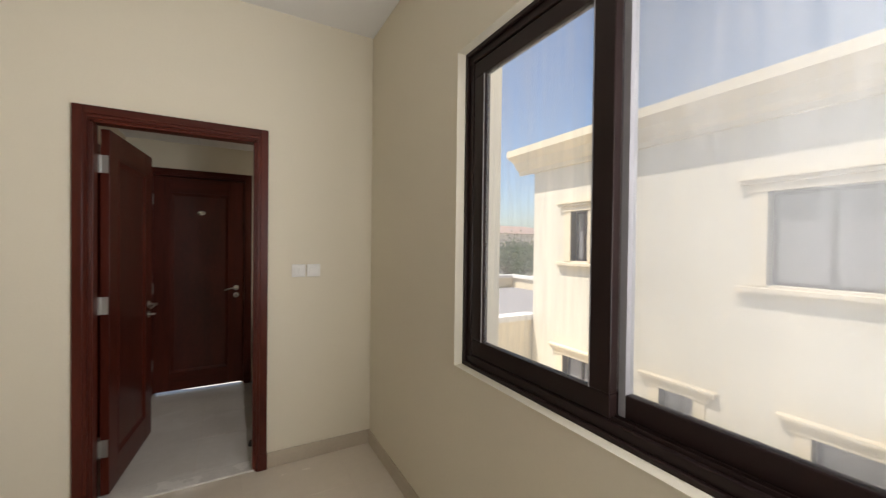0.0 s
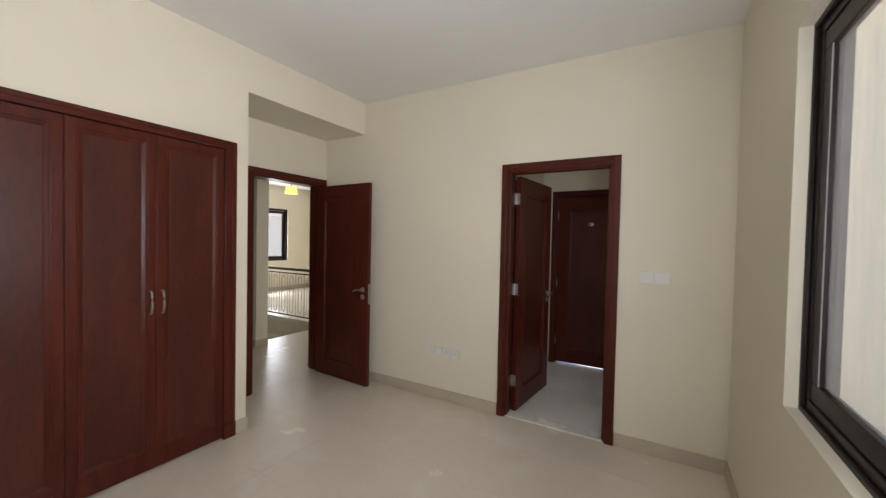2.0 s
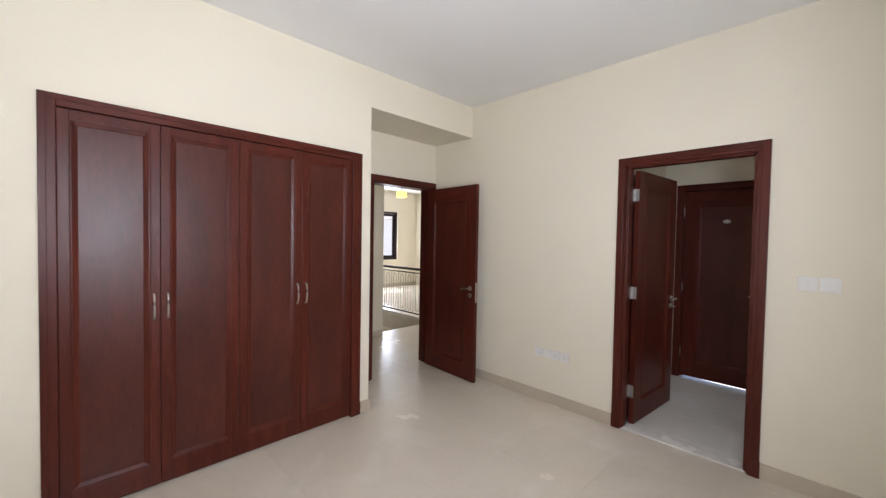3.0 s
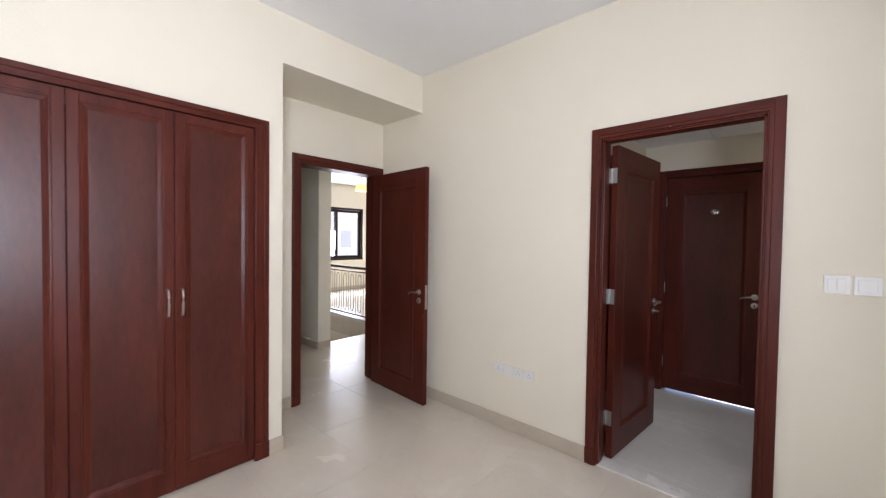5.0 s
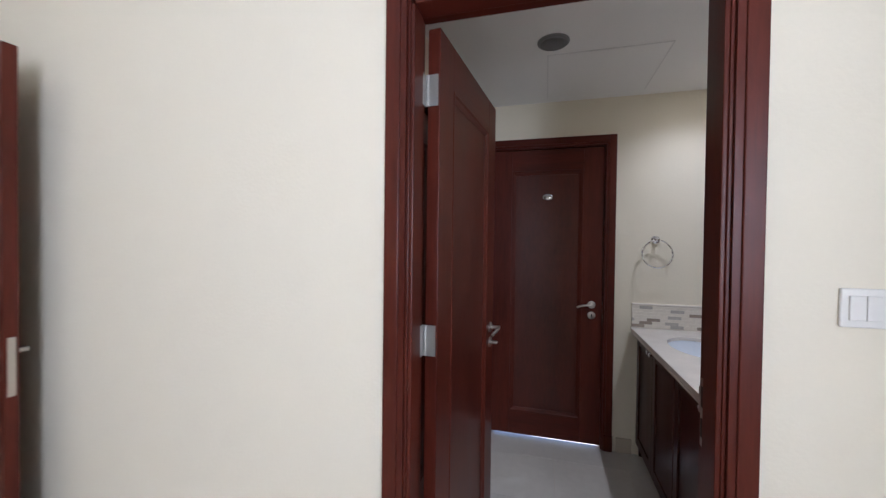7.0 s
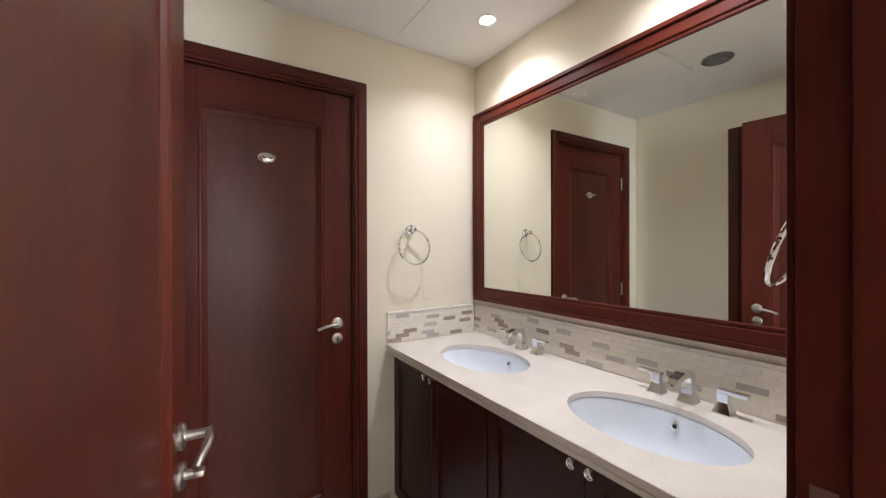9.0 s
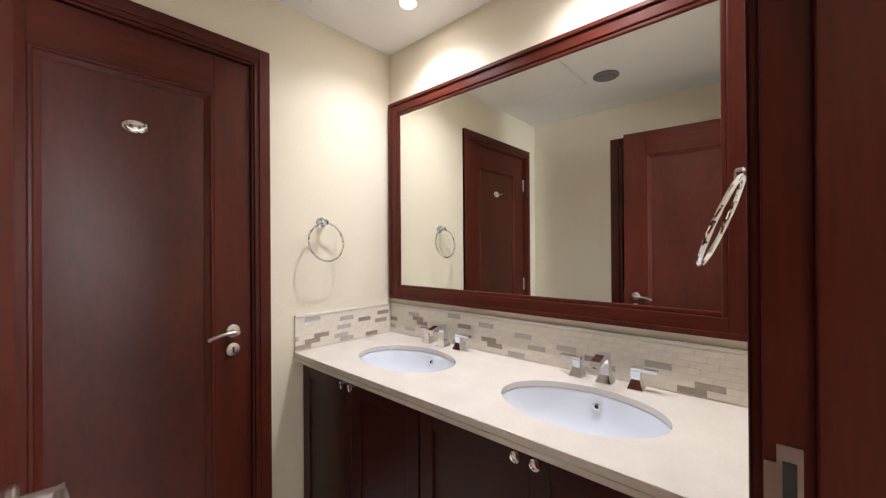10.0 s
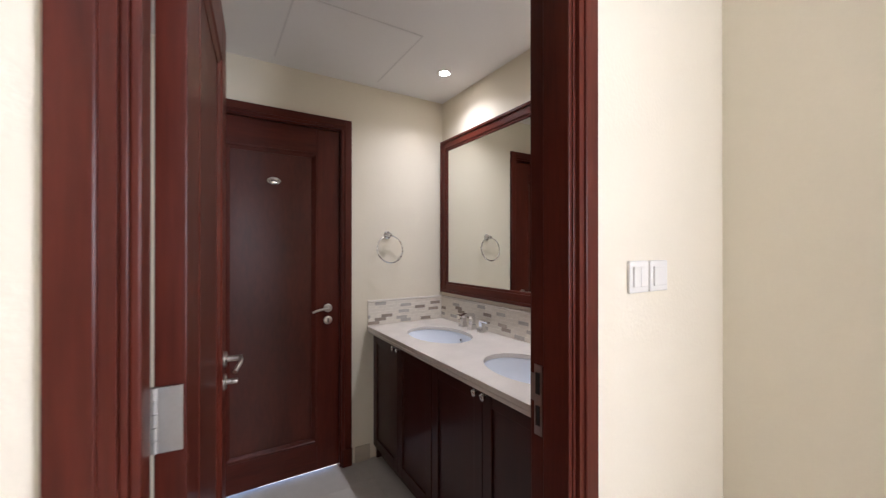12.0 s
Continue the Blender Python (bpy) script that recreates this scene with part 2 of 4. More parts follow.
def finish(name, bm, mat, smooth=False):
    bmesh.ops.recalc_face_normals(bm, faces=bm.faces)
    me = bpy.data.meshes.new(name)
    bm.to_mesh(me)
    bm.free()
    me.materials.append(mat)
    if smooth:
        me.shade_smooth()
        me.set_sharp_from_angle(angle=radians(40))
    return new(name, me)


def part(name, bm, mat, parent, label="", smooth=False):
    o = finish(name, bm, mat, smooth)
    o.parent = parent
    if label:
        tagged(o, label)
    return o


def thing(name, m, label, category, group="", kind=""):
    o = new(name)
    o.empty_display_size = 0.1
    o.matrix_world = m
    return tagged(o, label, category, group, kind)


def structure(name, bm, mat, label, category):
    return tagged(finish(name, bm, mat), label, category, kind="structure")


def prism(bm, poly, axis, lo, hi):
    """Extrude a closed 2D outline along an axis."""
    def at(p, s):
        return {"x": (s, p[0], p[1]), "y": (p[0], s, p[1]), "z": (p[0], p[1], s)}[axis]
    a = [bm.verts.new(at(p, lo)) for p in poly]
    b = [bm.verts.new(at(p, hi)) for p in poly]
    bm.faces.new(a)
    bm.faces.new(b[::-1])
    for i in range(len(poly)):
        j = (i + 1) % len(poly)
        bm.faces.new((a[i], b[i], b[j], a[j]))
    return bm


def mitre(bm, a, b, c, d, profile, at):
    """A mitred moulding inside the opening a..b by c..d; profile rows are (inset, height), at(u, v, h) places a point."""
    rings = [[bm.verts.new(at(u, v, h)) for u, v in ((a + i, c + i), (b - i, c + i), (b - i, d - i), (a + i, d - i))] for i, h in profile]
    for p, q in zip(rings, rings[1:] + rings[:1]):
        for k in range(4):
            bm.faces.new((p[k], p[(k + 1) % 4], q[(k + 1) % 4], q[k]))
    return bm


# ---------- plan ----------
WT = 0.124          # its thickness
DW = 2.665          # bedroom side of the wall with the bathroom door
XW = 0.938          # window wall
XR = -2.30          # wardrobe wall
XE = -2.885         # wall of the bedroom door, in the alcove
YB = -1.90          # wall behind
H = 2.99            # bedroom ceiling
HB = 2.437          # bathroom ceiling
BY = 4.425          # bathroom end wall
BX0, BX1 = -0.825, 0.900
DO0, DO1, DH = -0.638, 0.178, 2.135   # bathroom door opening
EO0, EO1 = 1.745, 2.595               # bedroom door opening
WY0, WY1, WZ0, WZ1 = -1.40, 1.455, 0.92, 2.361
AL = 1.335          # alcove edge

structure("wall_north", boxes((-3.04, DW, 0, DO0, DW + WT, 3.2), (DO0, DW, DH, DO1, DW + WT, 3.2), (DO1, DW, 0, XW, DW + WT, 3.2)), WALL, "smooth cream painted plaster wall beside the bathroom door", "wall")
structure("wall_window", boxes((XW, YB - 0.15, 0, 1.077, WY0, 3.2), (XW, WY0, 0, 1.077, WY1, WZ0), (XW, WY0, WZ1, 1.077, WY1, 3.2), (XW, WY1, 0, 1.077, DW + WT, 3.2), (1.077, YB - 0.15, 0, 1.24, WY0 - 0.06, 3.2), (1.077, WY0 - 0.06, 0, 1.24, WY1 + 0.06, WZ0 - 0.03), (1.077, WY0 - 0.06, WZ1 + 0.05, 1.24, WY1 + 0.06, 3.2), (1.077, WY1 + 0.06, 0, 1.24, DW + WT, 3.2)), WALL, "cream painted plaster wall around the dark sliding window", "wall")
structure("wall_wardrobe", boxes((-2.45, YB, 0, XR, -0.642, 3.2), (-2.45, -0.642, 2.235, XR, 1.238, 3.2), (-2.45, 1.238, 0, XR, AL, 3.2), (-2.885, AL - 0.1, 0, -2.45, AL, 3.2)), WALL, "cream painted wall with the built-in wardrobe", "wall")
structure("wall_back", boxes((-3.04, YB - 0.15, 0, XW, YB, 3.2)), WALL, "plain cream painted wall behind the window", "wall")
structure("soffit", boxes((XE, AL, 2.656, XR, DW, 3.2)), WALL, "cream painted dropped beam over the door alcove", "beam")
structure("wall_entrance", boxes((XE - 0.155, YB, 0, XE, EO0, 3.2), (XE - 0.155, EO0, DH, XE, EO1, 2.656), (XE - 0.155, EO1, 0, XE, DW, 2.656), (XE - 0.155, EO0, 2.656, XE, DW, 3.2), (XE - 0.155, DW + WT, 0, XE, 7.6, 3.2)), WALL, "cream painted wall holding the bedroom door", "wall")
structure("ceiling_bedroom", boxes((XE - 0.2, YB - 0.15, H, 1.24, DW + 0.15, H + 0.2)), CEIL, "smooth white painted bedroom ceiling", "ceiling")
structure("wall_bath_end", boxes((BX0 - 0.15, BY, 0, -0.635, BY + 0.15, 3.2), (-0.635, BY, DH - 0.015, 0.152, BY + 0.15, 3.2), (0.152, BY, 0, 1.24, BY + 0.15, 3.2)), WALL, "cream painted bathroom end wall with a dark door", "wall")
structure("wall_bath_mirror", boxes((BX1, DW + WT, 0, 1.24, BY, 3.2)), WALL, "cream painted bathroom wall behind the vanity mirror", "wall")
structure("wall_bath_west", boxes((BX0 - 0.15, DW + WT, 0, BX0, 2.90, 3.2), (BX0 - 0.15, 2.90, DH - 0.015, BX0, 3.70, 3.2), (BX0 - 0.15, 3.70, 0, BX0, BY, 3.2), (BX0 - 0.4, 2.8, 0, BX0 - 0.2, 3.8, 3.2)), WALL, "cream painted bathroom side wall with a closed door", "wall")
structure("ceiling_bathroom", boxes((BX0, DW + WT, HB, BX1, BY, HB + 0.2)), CEIL, "white painted lowered bathroom ceiling", "ceiling")

# landing beyond the bedroom door
structure("wall_landing_pier", boxes((-9.2, 2.72, -3.2, -4.275, 2.90, 3.2)), WALL, "cream painted wall end beside the stair well", "wall")
structure("wall_landing_side", boxes((-5.16, YB, 0, -5.0, 2.72, 3.2)), WALL, "cream painted landing wall opposite the bedroom door", "wall")
structure("wall_landing_south", boxes((-5.0, YB - 0.15, 0, XE - 0.155, YB, 3.2)), WALL, "plain cream painted landing end wall", "wall")
structure("wall_landing_north", boxes((-9.2, 7.6, -3.2, XE, 7.75, 3.2)), WALL, "plain cream painted landing wall", "wall")
LW0, LW1, LZ0, LZ1 = 5.10, 6.83, 0.85, 2.34
structure("wall_landing_window", boxes((-9.2, 2.9, -3.2, -9.0, LW0, 3.2), (-9.2, LW1, -3.2, -9.0, 7.6, 3.2), (-9.2, LW0, -3.2, -9.0, LW1, LZ0), (-9.2, LW0, LZ1, -9.0, LW1, 3.2)), WALL, "cream painted landing wall around a window", "wall")
structure("ceiling_landing", boxes((-9.2, 2.72, H, XE - 0.155, 7.75, H + 0.2), (-5.16, YB - 0.15, 2.66, XE - 0.155, 2.72, 2.9)), CEIL, "white painted landing ceiling", "ceiling")
structure("wall_stairwell", boxes((-4.5, 2.9, -3.2, -4.35, 4.06, -0.3), (-9.0, 4.06, -3.2, -4.35, 4.2, -0.3)), WALL, "grey shaded plaster sides of the stair well", "wall")
# unseen floor, set high so that it throws light onto the well's sides
structure("stairwell_bounce_floor", boxes((-9.0, 2.9, -1.8, -4.5, 4.06, -1.7)), SKIRT, "beige unseen floor raised to bounce light up the stair well", "floor")

# skirtings
sk = []
def skirt(x0, y0, x1, y1):
    sk.append((x0, y0, 0.0, x1, y1, 0.1))
T = 0.012
skirt(XE + T, DW - T, -0.70, DW); skirt(0.243, DW - T, XW - T, DW)
skirt(XW - T, YB, XW, DW)
skirt(XR, YB, XR + T, -0.63); skirt(XR, 1.245, XR + T, AL + T); skirt(XE + T, AL, XR, AL + T)
skirt(XE, AL, XE + T, 1.68)
skirt(0.24, BY - T, 0.34, BY); skirt(BX0, BY - T, -0.72, BY)
skirt(-5.0, YB, -5.0 + T, 2.72 - T); skirt(-5.0, 2.72 - T, -4.275 + T, 2.72); skirt(-4.275, 2.72, -4.275 + T, 2.90)
skirt(-9.0, 4.2, -9.0 + T, 7.6)
structure("baseboard", boxes(*sk, bevel=0.003), SKIRT, "beige porcelain skirting tile along the walls", "baseboard")


# ---------- doors ----------
def lever(parent, x, y, z, side, toward):
    """A lever handle on a face at y; side +1 or -1 is the way out of the face, toward the lever's way along x."""
    bm = bmesh.new()
    q = Matrix.Translation((x, y, z)) @ Matrix.Rotation(radians(-90 * side), 4, 'X')
    lathe(bm, [(0.026, 0), (0.026, 0.006), (0.022, 0.009), (0.010, 0.010), (0.009, 0.045), (0.011, 0.052)], q, 20)
    h = part("door_handle", bm, STEEL, parent, "brushed steel lever handle", True)
    bm = bmesh.new()
    yy = y + side * 0.047
    sweep(bm, [(x, yy, z), (x + toward * 0.03, yy + side * 0.004, z + 0.001), (x + toward * 0.06, yy + side * 0.002, z - 0.003), (x + toward * 0.085, yy - side * 0.006, z - 0.011), (x + toward * 0.098, yy - side * 0.010, z - 0.019)], 0.0072, 10)
    part("lever", bm, STEEL, h, "", True)
    bm = bmesh.new()
    q2 = Matrix.Translation((x, y, z - 0.075)) @ Matrix.Rotation(radians(-90 * side), 4, 'X')
    lathe(bm, [(0.026, 0), (0.026, 0.005), (0.022, 0.008)], q2, 20)
    k = part("key_plate", bm, STEEL, parent, "round steel keyhole plate", True)
    part("keyhole", boxes((x - 0.004, y + side * 0.0082 - 0.0005, z - 0.088, x + 0.004, y + side * 0.0082 + 0.0005, z - 0.064)), SLOT, k)


def leaf(parent, w, h, th=0.042, hinge=True, handle=True, gap=0.008):
    """A panelled leaf: hinge line at x = 0, width along +x, faces at y = 0 and y = -th."""
    s, top, bot = 0.135, 0.15, 0.165
    z0 = gap
    part("stile", boxes((0, -th, z0, s, 0, h), bevel=0.002), WOOD, parent)
    part("stile", boxes((w - s, -th, z0, w, 0, h), bevel=0.002), WOOD, parent)
    part("rail", boxes((s, -th + 0.0005, h - top, w - s, -0.0005, h), bevel=0.001), WOODH, parent)
    part("rail", boxes((s, -th + 0.0005, z0, w - s, -0.0005, z0 + bot), bevel=0.001), WOODH, parent)
    part("panel", boxes((s, -th + 0.013, z0 + bot, w - s, -0.013, h - top)), PANEL, parent)
    prof = [(0.0, -0.013), (0.0, -0.0005), (0.003, 0.0012), (0.010, 0.0008), (0.014, -0.004), (0.026, -0.0085), (0.031, -0.0105), (0.031, -0.013)]
    for face, out in ((0.0, 1), (-th, -1)):
        bm = mitre(bmesh.new(), s + 0.0004, w - s - 0.0004, z0 + bot + 0.0004, h - top - 0.0004, prof, lambda u, v, e: (u, face + out * e, v))
        part("moulding", bm, WOOD, parent, "stepped panel moulding")
    if handle:
        lever(parent, w - 0.07, 0.0, 1.005, 1, -1)
        lever(parent, w - 0.07, -th, 1.005, -1, -1)
        part("latch_plate", boxes((w, -th + 0.010, 0.86, w + 0.0025, -0.010, 1.07)), STEEL, parent, "steel latch plate on the edge")
    return parent


def hinge(parent, x, y, z, sx, sy):
    """A butt hinge: knuckle and two leaves at its top z."""
    bm = bmesh.new()
    for i in range(5):
        rod(bm, (x, y, z - 0.1 + i * 0.02 + 0.0005), (x, y, z - 0.1 + (i + 1) * 0.02 - 0.0005), 0.006, seg=10)
    box(bm, min(x, x + sx), min(y, y + sy), z - 0.1, max(x, x + sx), max(y, y + sy), z)
    part("hinge", bm, SATIN, parent, "steel butt hinge", True)


def frame_x(name, x0, x1, ya, yb, h, label):
    """A door lining in a wall along x: opening x0..x1, wall faces ya < yb, with stepped architraves on both faces."""
    f = thing(name, pose(0, 0, 0), label, "door frame", kind="structure")
    A, P = 0.062, 0.016
    for side, face in ((-1, ya), (1, yb)):
        f0, f1 = sorted((face, face + side * P))
        g0, g1 = sorted((face, face + side * (P + 0.006)))
        b0, b1 = sorted((face, face + side * (P + 0.009)))
        for e, d in ((x0, -1), (x1, 1)):
            u0, u1 = sorted((e + d * A, e - d * 0.0))
            part("architrave", boxes((u0, f0, 0.0, u1, f1, h + A)), WOOD, f)
            v0, v1 = sorted((e + d * A, e + d * (A - 0.045)))
            part("architrave_band", boxes((v0, g0, 0.11, v1, g1, h + A), bevel=0.003), WOOD, f)
            w0, w1 = sorted((e + d * (A + 0.003), e + d * 0.006))
            part("plinth_block", boxes((w0, b0, 0.0, w1, b1, 0.11), bevel=0.004), WOOD, f)
        part("head_architrave", boxes((x0, f0 + 0.0005, h, x1, f1 - 0.0005, h + A)), WOODH, f)
        part("head_band", boxes((x0 - A + 0.045, g0, h + A - 0.045, x1 + A - 0.045, g1 - 0.0005, h + A), bevel=0.003), WOODH, f)
    J = 0.009
    part("jamb", boxes((x0, ya - 0.006, 0, x0 + J, yb + 0.006, h), bevel=0.002), WOOD, f)
    part("jamb", boxes((x1 - J, ya - 0.006, 0, x1, yb + 0.006, h), bevel=0.002), WOOD, f)
    part("head_jamb", boxes((x0 + J, ya - 0.0055, h - J, x1 - J, yb + 0.0055, h), bevel=0.002), WOODH, f)
    return f


# bathroom door, leaf opened into the bathroom
YF = DW + WT
f1 = frame_x("door_frame_1", DO0, DO1, DW, YF, 2.138, "dark mahogany door frame of the bathroom")
part("stop", boxes((DO0 + 0.009, DW - 0.003, 0, DO0 + 0.021, YF - 0.046, 2.117), bevel=0.003), WOOD, f1)
part("stop", boxes((DO1 - 0.021, DW - 0.003, 0, DO1 - 0.009, YF - 0.046, 2.117), bevel=0.003), WOOD, f1)
part("stop", boxes((DO0 + 0.021, DW - 0.0025, 2.117, DO1 - 0.021, YF - 0.0465, 2.129), bevel=0.003), WOODH, f1)
stp = part("strike_plate", boxes((DO1 - 0.0115, YF - 0.034, 0.89, DO1 - 0.0085, YF - 0.008, 1.07), (DO1 - 0.0115, YF - 0.008, 0.975, DO1 - 0.0085, YF + 0.005, 1.045)), STEEL, f1, "brushed steel strike plate")
part("latch_hole", boxes((DO1 - 0.0132, YF - 0.028, 0.995, DO1 - 0.0116, YF - 0.014, 1.05)), SLOT, stp)
part("latch_hole", boxes((DO1 - 0.0132, YF - 0.028, 0.915, DO1 - 0.0116, YF - 0.014, 0.965)), SLOT, stp)
LEAF_OPEN = 84.5
d1 = thing("door_1", pose(DO0 + 0.019, YF + 0.009, 0, 0, 0, LEAF_OPEN), "dark mahogany panelled bathroom door, standing wide open", "door", kind="structure")
leaf(d1, 0.785, 2.115)
bm = bmesh.new()
rod(bm, (0.715, -0.042, 0.93), (0.715, -0.066, 0.93), 0.009, seg=12)
box(bm, 0.703, -0.082, 0.924, 0.727, -0.064, 0.936, bevel=0.003)
part("thumb_turn", bm, STEEL, d1, "steel privacy thumb turn", True)
for hz in (0.33, 1.155, 1.965):
    hinge(f1, DO0 + 0.011, YF + 0.006, hz, 0.003, -0.042)
    hinge(d1, -0.004, -0.002, hz, -0.003, -0.036)
structure("threshold", boxes((DO0 + 0.009, DW - 0.005, 0, DO1 - 0.009, YF - 0.005, 0.014), bevel=0.004), MARBLE, "white marble threshold under the bathroom door", "threshold")

# door in the bathroom's end wall, closed
f2 = frame_x("door_frame_2", -0.635, 0.152, BY, BY + 0.15, 2.118, "dark mahogany door frame in the bathroom")
# unseen strips added behind the leaf to block daylight leaking round its edge
for sx0, sx1 in ((-0.626, -0.606), (0.123, 0.143)):
    part("stop", boxes((sx0, BY + 0.054, 0, sx1, BY + 0.068, 2.105)), WOOD, f2)
part("stop", boxes((-0.606, BY + 0.054, 2.085, 0.123, BY + 0.068, 2.109)), WOODH, f2)
d2 = thing("door_2", pose(-0.624, BY + 0.04, 0), "closed dark mahogany panelled door with a steel lever", "door", kind="structure")
d2.matrix_world = pose(-0.624, BY + 0.008, 0) @ Matrix.Translation((0, 0.042, 0))
leaf(d2, 0.765, 2.105, gap=0.022)
for hz in (0.34, 1.08, 1.93):
    hinge(f2, -0.625, BY + 0.004, hz, 0.0, 0.0)
bm = bmesh.new()
lathe(bm, [(0.036, 0.0), (0.036, 0.003), (0.033, 0.006), (0.024, 0.0085), (0.010, 0.0095)], Matrix.Translation((0.389, -0.029, 1.765)) @ Matrix.Diagonal((1.0, 1.0, 0.66, 1.0)) @ Matrix.Rotation(radians(90), 4, 'X'), 28)
rh = part("robe_hook", bm, CHROME, d2, "oval chrome robe hook", True)
for s in (-1, 1):
    bm = bmesh.new()
    sweep(bm, [(0.389 + s * 0.004, -0.036, 1.765), (0.389 + s * 0.012, -0.052, 1.760), (0.389 + s * 0.020, -0.062, 1.762), (0.389 + s * 0.025, -0.064, 1.771)], 0.0042, 8)
    part("hook_arm", bm, CHROME, rh, "", True)

# door in the bathroom's side wall, closed
f3 = thing("door_frame_3", Matrix.Translation((BX0, 3.30, 0)) @ pose(0, 0, 0, 0, 0, 90), "dark mahogany door frame in the bathroom side wall", "door frame", kind="structure")
for d in (-1, 1):
    u0, u1 = sorted((d * 0.40, d * 0.462))
    part("architrave", boxes((u0, -0.016, 0, u1, 0, 2.18), bevel=0.003), WOOD, f3)
    w0, w1 = sorted((d * 0.378, d * 0.40))
    part("jamb", boxes((w0, -0.004, 0, w1, 0.15, 2.12)), WOOD, f3)
part("head_architrave", boxes((-0.40, -0.0155, 2.12, 0.40, 0, 2.18), bevel=0.003), WOODH, f3)
part("head_jamb", boxes((-0.378, -0.004, 2.10, 0.378, 0.15, 2.12)), WOODH, f3)
d3 = thing("door_3", Matrix.Translation((BX0 - 0.07, 3.30 - 0.374, 0)) @ pose(0, 0, 0, 0, 0, 90), "closed dark mahogany door in the bathroom side wall", "door", kind="structure")
leaf(d3, 0.748, 2.093, handle=False)

# bedroom door in the alcove, leaf opened into the bedroom
f4 = thing("door_frame_4", pose(0, 0, 0), "dark mahogany frame of the bedroom door", "door frame", kind="structure")
EI = XE - 0.155
for side, face in ((1, XE), (-1, EI)):
    x0, x1 = sorted((face, face + side * 0.016))
    g0, g1 = sorted((face, face + side * 0.022))
    part("architrave", boxes((x0, EO0 - 0.062, 0, x1, EO0, 2.2)), WOOD, f4)
    part("architrave", boxes((x0, EO1, 0, x1, EO1 + 0.062, 2.2)), WOOD, f4)
    part("architrave_band", boxes((g0, EO0 - 0.062, 0.11, g1, EO0 - 0.017, 2.2), bevel=0.003), WOOD, f4)
    part("architrave_band", boxes((g0, EO1 + 0.017, 0.11, g1, EO1 + 0.062, 2.2), bevel=0.003), WOOD, f4)
    part("head_architrave", boxes((x0 + 0.0005, EO0, 2.138, x1 - 0.0005, EO1, 2.2)), WOODH, f4)
    part("head_band", boxes((g0, EO0 - 0.017, 2.155, g1 - 0.0005, EO1 + 0.017, 2.2), bevel=0.003), WOODH, f4)
part("jamb", boxes((EI - 0.006, EO0, 0, XE + 0.006, EO0 + 0.022, 2.138), bevel=0.002), WOOD, f4)
part("jamb", boxes((EI - 0.006, EO1 - 0.022, 0, XE + 0.006, EO1, 2.138), bevel=0.002), WOOD, f4)
part("head_jamb", boxes((EI - 0.0055, EO0 + 0.022, 2.116, XE + 0.0055, EO1 - 0.022, 2.138), bevel=0.002), WOODH, f4)
part("stop", boxes((EI + 0.05, EO1 - 0.036, 0, XE - 0.05, EO1 - 0.022, 2.10)), WOOD, f4)
d4 = thing("door_4", pose(XE + 0.012, EO1 - 0.028, 0, 0, 0, -3.2), "dark mahogany panelled bedroom door, standing open", "door", kind="structure")
leaf(d4, 0.812, 2.105)


# ---------- bedroom window ----------
def slider(name, xf, ya, yb, za, zb, mullions, thick, label, screen_side=True, inward=-1):
    """A sliding window in a wall along y. Frame from x = xf to xf + thick."""
    w = thing(name, pose(0, 0, 0), label, "window", kind="structure")
    F = 0.055
    x0, x1 = xf, xf + thick
    fr = part("window_frame", boxes((x0, ya, za, x1, yb, za + F), (x0, ya, zb - F, x1, yb, zb), (x0, ya, za + F, x1, ya + F, zb - F), (x0, yb - F, za + F, x1, yb, zb - F), bevel=0.004), ALU, w, "dark brown aluminium outer frame")
    lip = x0 - 0.014 if inward < 0 else x1 + 0.014
    l0, l1 = sorted((lip, x0 if inward < 0 else x1))
    part("frame_lip", boxes((l0, ya, za, l1, yb, za + 0.022), (l0, ya, zb - 0.022, l1, yb, zb), (l0, ya, za + 0.022, l1, ya + 0.022, zb - 0.022), (l0, yb - 0.022, za + 0.022, l1, yb, zb - 0.022), bevel=0.003), ALU, fr)
    part("track", boxes((x0 + 0.012, ya + F, za + F, x0 + 0.016, yb - F, za + F + 0.012), (x0 + 0.03, ya + F, za + F, x0 + 0.034, yb - F, za + F + 0.012)), ALU, fr)
    ys = [ya + F] + list(mullions) + [yb - F]
    for i in range(len(ys) - 1):
        a, b = ys[i], ys[i + 1]
        near = (len(ys) - 2 - i) % 2 == 0
        sx = x0 + 0.004 if near else x0 + thick * 0.5
        a2 = a - ((0.055 if near else 0.038) if i else 0)
        b2 = b + (0.038 if i < len(ys) - 2 else 0)
        S = 0.075
        s0, s1 = sx, sx + thick * 0.42
        sash = part("sash", boxes((s0, a2, za + F + 0.006, s1, b2, za + F + S), (s0, a2, zb - F - S, s1, b2, zb - F - 0.006), (s0, a2, za + F + S, s1, a2 + S, zb - F - S), (s0, b2 - S, za + F + S, s1, b2, zb - F - S), bevel=0.004), ALU, w, "dark brown sliding sash")
        g = part("pane", boxes(((s0 + s1) / 2 - 0.003, a2 + S, za + F + S, (s0 + s1) / 2 + 0.003, b2 - S, zb - F - S)), GLASS, sash, "dusty glass pane with added haze")
        g.visible_shadow = False
        part("gasket", boxes((s0 - 0.0012, b2 - S, za + F + S, s0 + 0.002, b2 - S + 0.004, zb - F - S), (s0 - 0.0012, a2 + S - 0.004, za + F + S, s0 + 0.002, a2 + S, zb - F - S)), GREY, sash)
    return w


